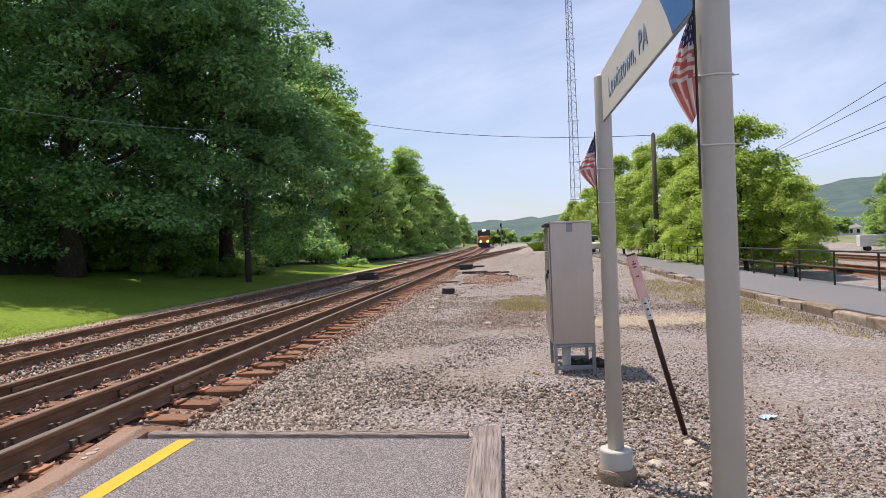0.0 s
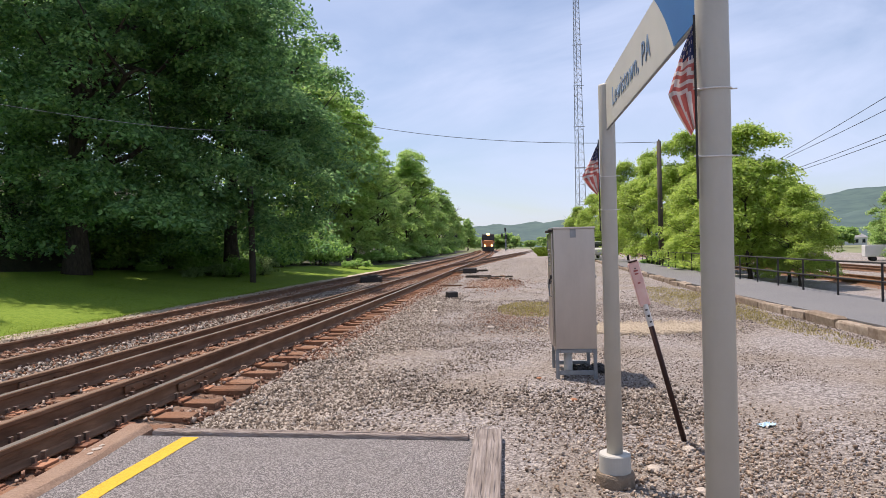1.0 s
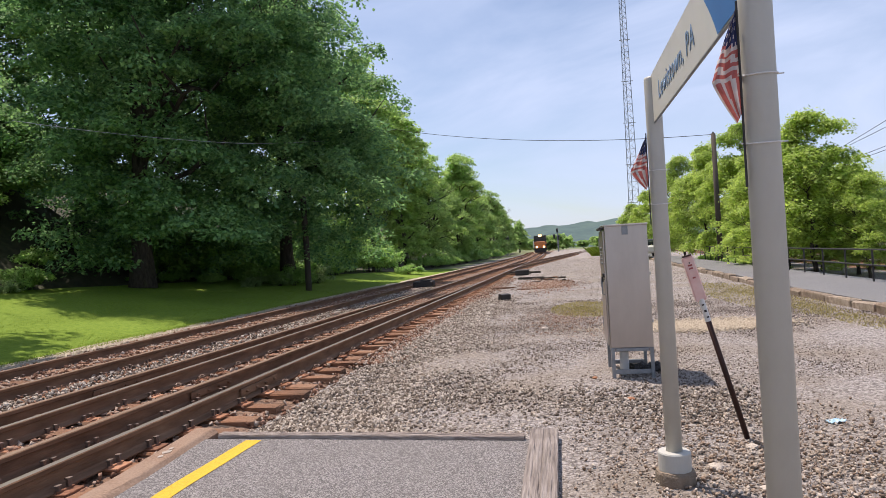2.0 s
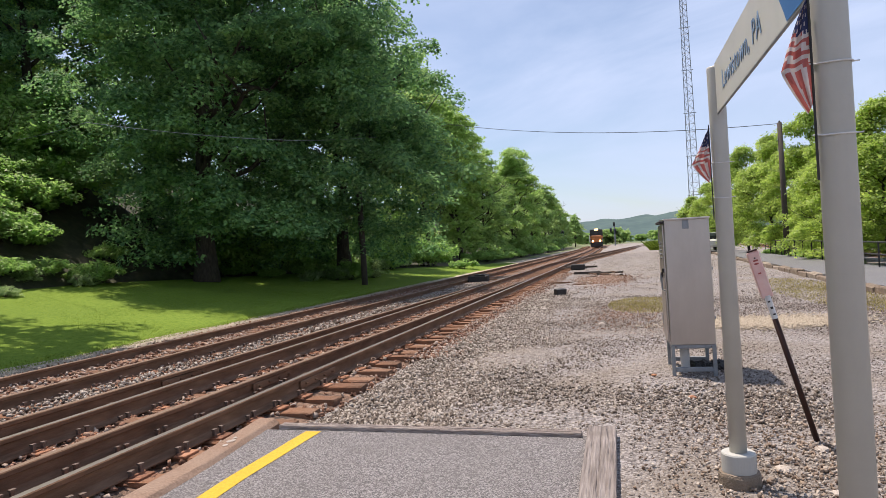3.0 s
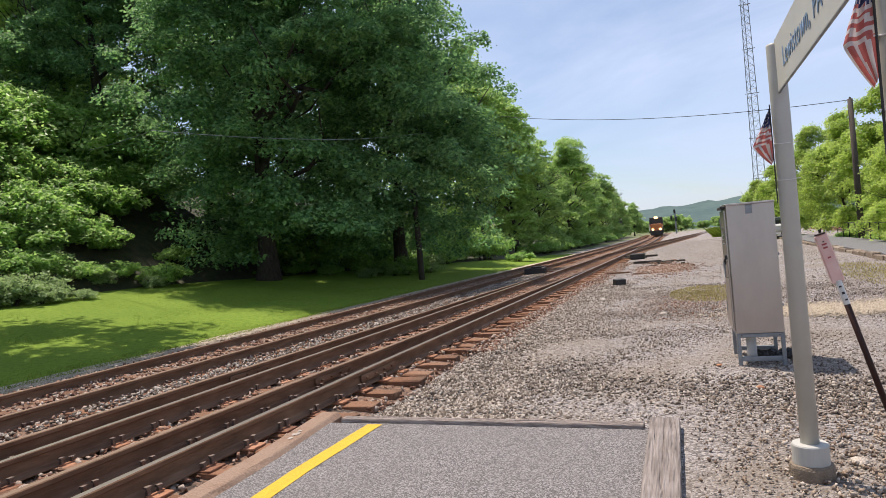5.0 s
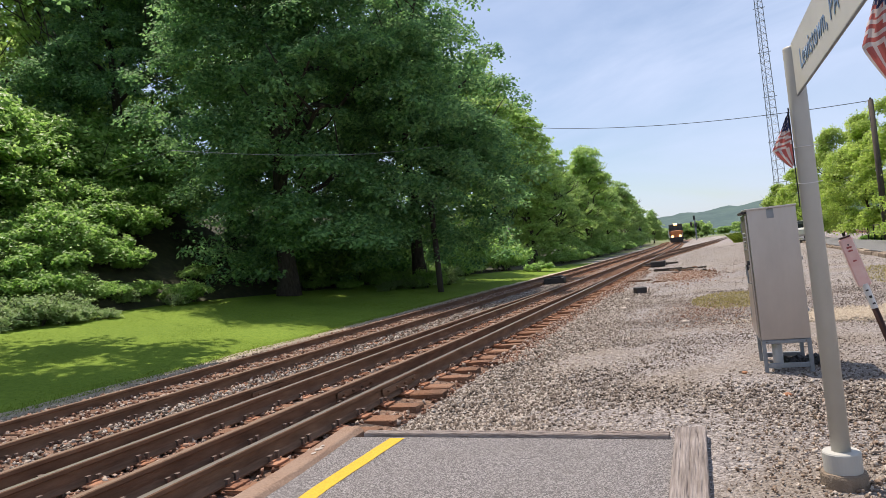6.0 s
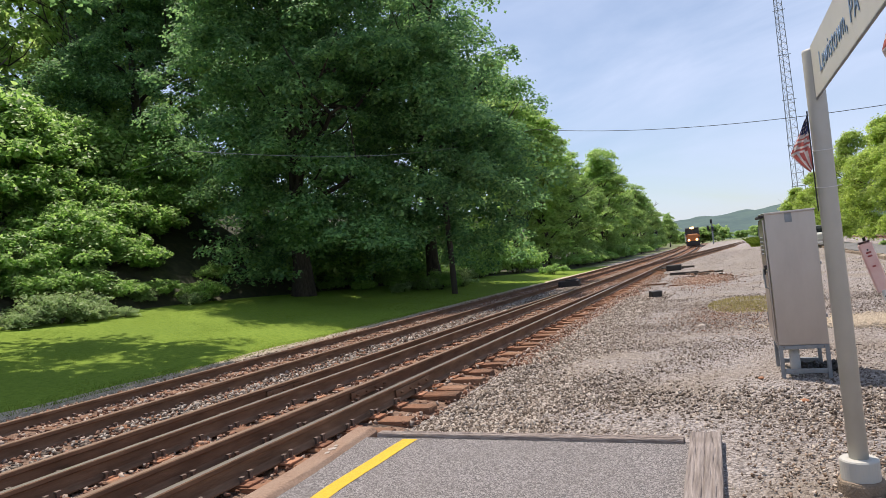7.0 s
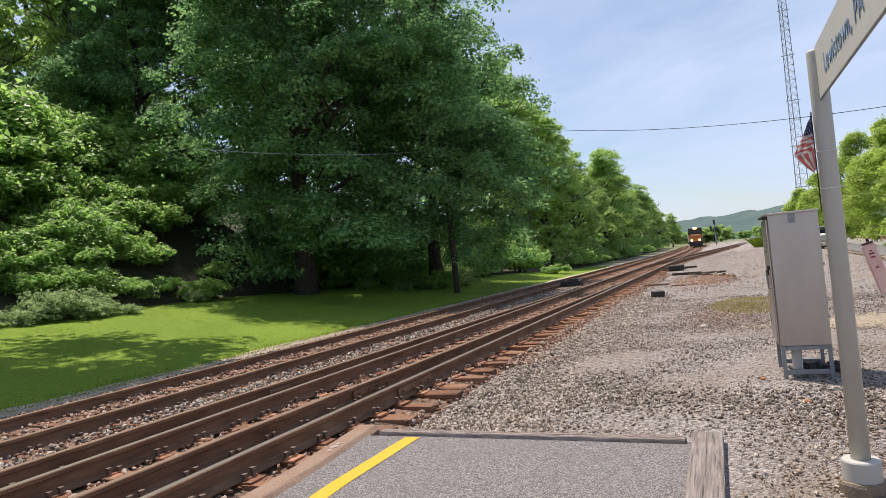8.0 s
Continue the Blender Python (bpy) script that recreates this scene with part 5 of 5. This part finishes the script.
fence = empty("railing")
tagged(fence, "dark metal pipe railing along the far platform", "fence")
y = -7.36
fence_ys = []
while y < 40:
    fence_ys.append(y)
    y += 1.78
for y in fence_ys:
    part("post", tube([(fence_x(y), y, 0.0), (fence_x(y), y, 0.85)], 0.024, 10), M_DARK, fence)
for z in (0.84, 0.46):
    part("rail_bar", tube([(fence_x(yy), yy, z) for yy in fence_ys], 0.021, 10), M_DARK, fence)

# yard tracks beyond the railing
for x0 in (16.0, 21.0):
    yt = empty("railway_track")
    tagged(yt, "brown yard track beyond the platform railing", "railway track")
    for off in (0, 1.5):
        rail(lambda y, o=x0 + off: o + 0.06 * y, -20.0, 120.0, -0.30, M_RAIL_DULL, yt)
    verts, faces = [], []
    y = -18.0
    while y < 110:
        b, c = len(verts), x0 + 0.75 + 0.06 * y
        verts += [(c + sx * 1.3, y + sy * 0.11, -0.47 + sz) for sz in (-0.12, 0) for sx, sy in ((-1, -1), (1, -1), (1, 1), (-1, 1))]
        faces += [tuple(b + i for i in fc) for fc in CUBE_F]
        y += 0.55
    tagged(mesh_object("far_tie", verts, faces, M_TIE, yt), kind="stuff")

# ---- poles, wires, tower, signals ----
def wire(name, pts, sag, radius, label):
    a, b = Vector(pts[0]), Vector(pts[1])
    path = [a.lerp(b, t) - Vector((0, 0, 4 * sag * t * (1 - t))) for t in [k / 24 for k in range(25)]]
    return tagged(part(name, tube(path, radius, 5), M_DARK, None), label, "cable")


up = empty("utility_pole", (-8.95, 25.7, -0.24))
tagged(up, "dark wooden utility pole standing on the lawn edge", "utility pole")
part("shaft", tube([(0, 0, -0.5), (0, 0, 2), (-0.03, 0, 4.85)], [0.16, 0.15, 0.14], 14), M_POLE_WOOD, up, smooth=True)

ur = empty("utility_pole", (12.42, 33.9, -0.3))
tagged(ur, "grey wooden utility pole rising out of the yard trees", "utility pole")
part("shaft", tube([(0, 0, -0.4), (0, 0, 3.5), (0, 0, 7.55)], [0.16, 0.14, 0.12], 14), M_POLE_GREY, ur, smooth=True)
part("insulator", turned([(0.03, 7.5), (0.06, 7.55), (0.05, 7.62), (0.02, 7.66)], sides=12), M_DARK, ur)
wire("overhead_cable", ((12.35, 33.9, 7.2), (-9.2, 46.0, 11.6)), 0.6, 0.018, "thin black overhead cable crossing the tracks")
for a, b, sag in (((-9.2, 46.0, 11.6), (-8.2, 18.0, 6.0), 0.3), ((-8.2, 18.0, 6.0), (-12.8, 12.2, 6.2), 0.1), ((-12.8, 12.2, 6.2), (-18.5, 14.8, 6.6), 0.05)):
    wire("overhead_cable", (a, b), sag, 0.012, "thin pale overhead cable hanging before the trees").data.materials[0] = M_STEEL
for a, b in (((16.51, 27.34, 5.18), (14.18, 9.68, 5.85)), ((16.74, 27.25, 5.2), (14.04, 9.74, 5.24)), ((17.07, 27.11, 4.65), (13.84, 9.83, 4.4)), ((17.18, 27.07, 4.55), (13.77, 9.86, 4.19))):
    wire("overhead_cable", (a, b), 0.06, 0.011, "thin black overhead cable beyond the platform")

tower = empty("radio_tower", (13.35, 84.3, -0.4))
tagged(tower, "tall slender steel lattice radio tower", "radio tower")


def tower_r(z):
    return 0.86 - 0.0125 * z


legs_at = [(math.cos(a), math.sin(a)) for a in (0.3, 0.3 + 2.094, 0.3 + 4.189)]
for cx, cy in legs_at:
    part("leg", tube([(cx * tower_r(0), cy * tower_r(0), 0), (cx * tower_r(46), cy * tower_r(46), 46)], 0.045, 6), M_STEEL, tower)
z, k = 0.0, 0
while z < 45:
    h = 0.95 * tower_r(z) * 1.6
    for i in range(3):
        a, b = legs_at[i], legs_at[(i + 1) % 3]
        part("brace", tube([(a[0] * tower_r(z), a[1] * tower_r(z), z), (b[0] * tower_r(z + h), b[1] * tower_r(z + h), z + h)], 0.02, 4), M_STEEL, tower)
        part("crossbar", tube([(a[0] * tower_r(z), a[1] * tower_r(z), z), (b[0] * tower_r(z), b[1] * tower_r(z), z)], 0.02, 4), M_STEEL, tower)
    z += h
    k += 1
for z in (7.0, 12.0, 17.5, 23.0, 28.5):
    part("step_bracket", box((1.5 * tower_r(z) + 0.6, 0.06, 0.08), (0, -tower_r(z), z), 0.01), M_STEEL, tower)


def mast(x, y, heights, heads, label):
    root = empty("railway_signal", (x, y, -0.3))
    tagged(root, label, "railway signal")
    part("mast", tube([(0, 0, 0), (0, 0, heights)], 0.13, 8), M_STEEL, root)
    part("ladder", box((0.4, 0.05, heights * 0.9), (0.1, 0.4, heights * 0.5), 0.01), M_STEEL, root)
    part("bracket", box((1.6, 0.2, 0.12), (0, 0, heights * 0.72), 0.01), M_STEEL, root)
    for hx, hz in heads:
        head = part("signal_head", box((0.55, 0.35, 1.25), (hx, -0.1, hz), 0.1), M_BLACK, root, "black signal head")
        part("hood", tube([(hx, -0.25, hz + 0.25), (hx, -0.65, hz + 0.25)], 0.16, 8), M_BLACK, head)
    return root


mast(2.6, 195.0, 7.0, ((0.0, 6.6), (0.3, 4.4), (-1.0, 4.9)), "tall railway signal mast with black heads beside the siding")
mast(-9.2, 150.0, 4.9, ((0.35, 4.2),), "short railway signal mast beside the tree row")

# ---- train ----
TY = 155.0
TX = -0.85 + bend(TY)
train = empty("locomotive", (TX, TY, 0.0), 1.6)
tagged(train, "orange and black diesel locomotive with lit headlights on the track", "locomotive")
part("nose", box((2.3, 1.6, 1.75), (0, 0.9, 2.0), 0.12), M_ORANGE, train, "orange nose")
part("cab", box((3.05, 2.4, 2.6), (0, 2.9, 2.85), 0.14), M_BLACK, train, "black cab")
part("cab_stripe", box((3.07, 2.42, 0.7), (0, 2.9, 2.45), 0.05), M_ORANGE, train, "orange band")
part("cab_roof", box((3.0, 2.6, 0.25), (0, 2.9, 4.25), 0.08), M_BLACK, train)
for sx in (-0.75, 0.75):
    part("windscreen", box((1.1, 0.05, 0.62), (sx, 1.68, 3.55), 0.03), M_GLASS, train)
part("visor", box((2.7, 0.12, 0.3), (0, 1.66, 4.02), 0.03), M_BLACK, train)
part("hood", box((2.0, 13.5, 2.7), (0, 10.9, 2.7), 0.12), M_BLACK, train)
part("frame", box((3.05, 18.0, 0.45), (0, 8.9, 1.05), 0.04), M_BLACK, train)
part("pilot", box((2.8, 0.35, 0.75), (0, 0.05, 0.55), 0.05), M_BLACK, train)
part("coupler", box((0.35, 0.6, 0.3), (0, -0.3, 0.85), 0.05), M_DARK, train)
for yy in (3.2, 14.5):
    part("bogie", box((2.6, 4.2, 0.7), (0, yy, 0.55), 0.05), M_BLACK, train)
part("fuel_tank", box((2.7, 4.5, 0.8), (0, 8.8, 0.6), 0.15), M_BLACK, train)
for sx, zz, yy in ((-0.18, 4.32, 1.5), (0.18, 4.32, 1.5), (-0.85, 1.55, 0.02), (0.85, 1.55, 0.02)):
    part("headlight", tube([(sx, yy + 0.1, zz), (sx, yy - 0.08, zz)], 0.26, 14), M_LAMP, train, "lit warm headlight")
for sx in (-1.35, 1.35):
    part("handrail", tube([(sx, 0.2, 1.3), (sx, 0.2, 2.3), (sx, 1.6, 2.3)], 0.03, 6), M_LABEL, train)
for k in range(6):
    yy = TY + 20.0 + 17.0 * k
    wag = empty("freight_wagon", (-0.85 + bend(yy), yy, 0), 1.8 + 0.3 * k)
    tagged(wag, "brown steel freight wagon coupled behind the locomotive", "freight wagon", "wagons of the train")
    part("body", box((3.1, 15.5, 3.1), (0, 7.8, 2.75), 0.08), M_CAR_BROWN if k % 2 == 0 else M_WHITE, wag)
    part("roof", box((3.0, 15.4, 0.15), (0, 7.8, 4.35), 0.05), M_ROOF, wag)
    for b in (2.2, 13.2):
        part("bogie", box((2.5, 2.6, 0.75), (0, b, 0.62), 0.06), M_BLACK, wag)
    for q in range(7):
        part("side_rib", box((3.22, 0.12, 2.9), (0, 1.2 + 2.2 * q, 2.75), 0.02), M_CAR_BROWN if k % 2 == 0 else M_WHITE, wag)

# ---- low stone bank and small footbridge rail by the lawn ----
g = random.Random(3)
bank = empty("retaining_wall", (-16.5, 58.0, 0.0))
tagged(bank, "low dark stone wall at the foot of the trees", "stone wall")
for r in range(3):
    for k in range(16):
        part("stone", box((0.45, 0.4, 0.26), (k * 0.46 - 3.5 + 0.2 * (r % 2), 0.05 * g.random(), 0.2 + 0.27 * r), 0.04, rough=0.02), M_POLE_WOOD if k % 3 else M_DARK, bank)
foot = empty("guard_rail", (-15.2, 60.0, 0.9))
tagged(foot, "low grey metal guard rail above the stone wall", "fence")
for k in range(6):
    part("post", tube([(k * 0.95 - 2.4, 0, 0), (k * 0.95 - 2.4, 0, 0.8)], 0.035, 6), M_STEEL, foot)
for z in (0.4, 0.78):
    part("rail_bar", tube([(-2.4, 0, z), (2.4, 0, z)], 0.03, 6), M_STEEL, foot)

# ---- buildings and vehicles in the distance ----
def shed(x, y, w, d, h, rz, mat, label):
    root = empty("building", (x, y, -0.5), rz)
    tagged(root, label, "building")
    part("wall", box((w, d, h), (0, 0, h / 2), 0.03), mat, root)
    bm = bmesh.new()
    vs = [bm.verts.new(c) for c in ((-w / 2 - 0.3, -d / 2 - 0.3, h), (w / 2 + 0.3, -d / 2 - 0.3, h), (w / 2 + 0.3, d / 2 + 0.3, h), (-w / 2 - 0.3, d / 2 + 0.3, h), (-w / 2 - 0.3, 0, h + 1.1), (w / 2 + 0.3, 0, h + 1.1))]
    for fc in ((0, 1, 5, 4), (2, 3, 4, 5), (0, 4, 3), (1, 2, 5), (0, 3, 2, 1)):
        bm.faces.new([vs[i] for i in fc])
    part("roof", bm, M_ROOF, root)
    for k in range(4):
        win = part("window", box((0.9, 0.06, 1.0), (-w / 2 + (k + 0.5) * w / 4, -d / 2 - 0.02, h * 0.55), 0.02), M_LABEL, root)
        part("pane", box((0.76, 0.03, 0.86), (-w / 2 + (k + 0.5) * w / 4, -d / 2 - 0.06, h * 0.55), 0.01), M_GLASS, win)
    return root


shed(84.0, 160.0, 7.0, 5.0, 1.8, 10, M_WHITE, "small white building beyond the yard")


def lorry(x, y, rz, mat, label):
    root = empty("box_truck", (x, y, -0.48), rz)
    root.scale = (0.45, 0.45, 0.45)
    tagged(root, label, "truck")
    part("cargo_box", box((2.4, 5.0, 2.0), (0, 1.4, 1.75), 0.06), mat, root)
    cabp = part("cab", box((2.2, 1.8, 1.7), (0, -2.2, 1.35), 0.18), mat, root)
    part("windscreen", box((1.9, 0.05, 0.7), (0, -3.09, 1.75), 0.03), M_GLASS, cabp)
    for sx in (-1.0, 1.0):
        part("side_window", box((0.05, 0.9, 0.6), (sx * 1.09, -2.3, 1.75), 0.02), M_GLASS, cabp)
        for yy in (-2.1, 2.6):
            part("wheel", tube([(sx - 0.12, yy, 0.42), (sx + 0.12, yy, 0.42)], 0.42, 16), M_RUBBER, root)
    return root


lorry(32.4, 47.5, 75, M_WHITE, "white box truck parked in the gravel lot")
lorry(13.4, 150.0, 10, M_WHITE, "white truck standing far along the yard")
for x, y, rz in ((9.8, 52.0, 5), (10.6, 120.0, -10)):
    car = empty("parked_car", (x + 0.9, y, 0.085 if y < 65 else -0.225), rz)
    tagged(car, "white car parked by the far platform", "car")
    bodyp = part("body", box((1.75, 4.3, 0.62), (0, 0, 0.62), 0.14), M_WHITE, car)
    part("cabin", box((1.55, 2.2, 0.55), (0, 0.15, 1.15), 0.2), M_GLASS, car)
    part("roof", box((1.4, 1.6, 0.06), (0, 0.2, 1.44), 0.02), M_WHITE, car)
    for sx in (-0.8, 0.8):
        for yy in (-1.35, 1.35):
            part("wheel", tube([(sx - 0.1, yy, 0.32), (sx + 0.1, yy, 0.32)], 0.32, 16), M_RUBBER, car)

# ---- distant woods and hills ----
def ridge(name, dist, b0, b1, heights, mat, label, depth, seed, rough):
    """A wooded ridge round the horizon: heights as (bearing, slope) seen from the yard."""
    v, f = [], []
    m, rows = 240, 9
    for k in range(m + 1):
        b = b0 + (b1 - b0) * k / m
        s = np.interp(b, [h[0] for h in heights], [h[1] for h in heights])
        for r in range(rows):
            t = r / (rows - 1)
            d = dist - depth * (1 - t)
            z = -2 + (s * dist + 3) * t ** 0.8 + rough * noise.noise(Vector((k * 0.35, r * 1.3, seed))) * (0.3 + t) + rough * 0.6 * noise.noise(Vector((k * 1.1, r * 3.1, seed + 5)))
            v.append((d * math.sin(radians(b)), d * math.cos(radians(b)), z))
    for k in range(m):
        for r in range(rows - 1):
            f.append((k * rows + r, (k + 1) * rows + r, (k + 1) * rows + r + 1, k * rows + r + 1))
    return tagged(mesh_object(name, v, f, mat, smooth=True), label, "hill", kind="structure")


ridge("backdrop_hill", 2600.0, -70, 80, ((-70, 0.03), (-10, 0.027), (-2.2, 0.0305), (3.1, 0.034), (12, 0.046), (24.8, 0.060), (28.2, 0.065), (45, 0.07), (80, 0.04)), M_HAZY_FOREST, "long wooded ridge on the horizon, haze mixed into its blue-green colour", 900, 2.0, 9.0)
ridge("backdrop_foothill", 900.0, -60, 80, ((-60, 0.01), (-2, 0.008), (5, 0.012), (18, 0.024), (26, 0.034), (32, 0.04), (80, 0.02)), M_HAZY_FOREST, "low wooded foothill before the ridge, in the same haze-tinted colour", 260, 6.0, 5.0)
far_wood = shrub("far_tree", 7.0, 4.5, 2600, 0.75, M_LEAF_DEEP, "far round green tree on the valley floor", "tree", 8)
far_wood.matrix_basis = place(far_wood, 6.0, 330.0, -0.5, 1.0, 0)
g = random.Random(21)
for k in range(26):
    b, d = radians(g.uniform(-4.5, 14.0)), g.uniform(260, 420)
    copy_thing(far_wood, place(far_wood, 3.6 + d * math.sin(b), d * math.cos(b), -0.5, g.uniform(0.6, 1.2), g.uniform(0, 360)))
for k in range(12):
    b, d = radians(g.uniform(22.0, 40.0)), g.uniform(110, 200)
    copy_thing(far_wood, place(far_wood, 3.6 + d * math.sin(b), d * math.cos(b), -0.5, g.uniform(0.5, 0.9), g.uniform(0, 360)))
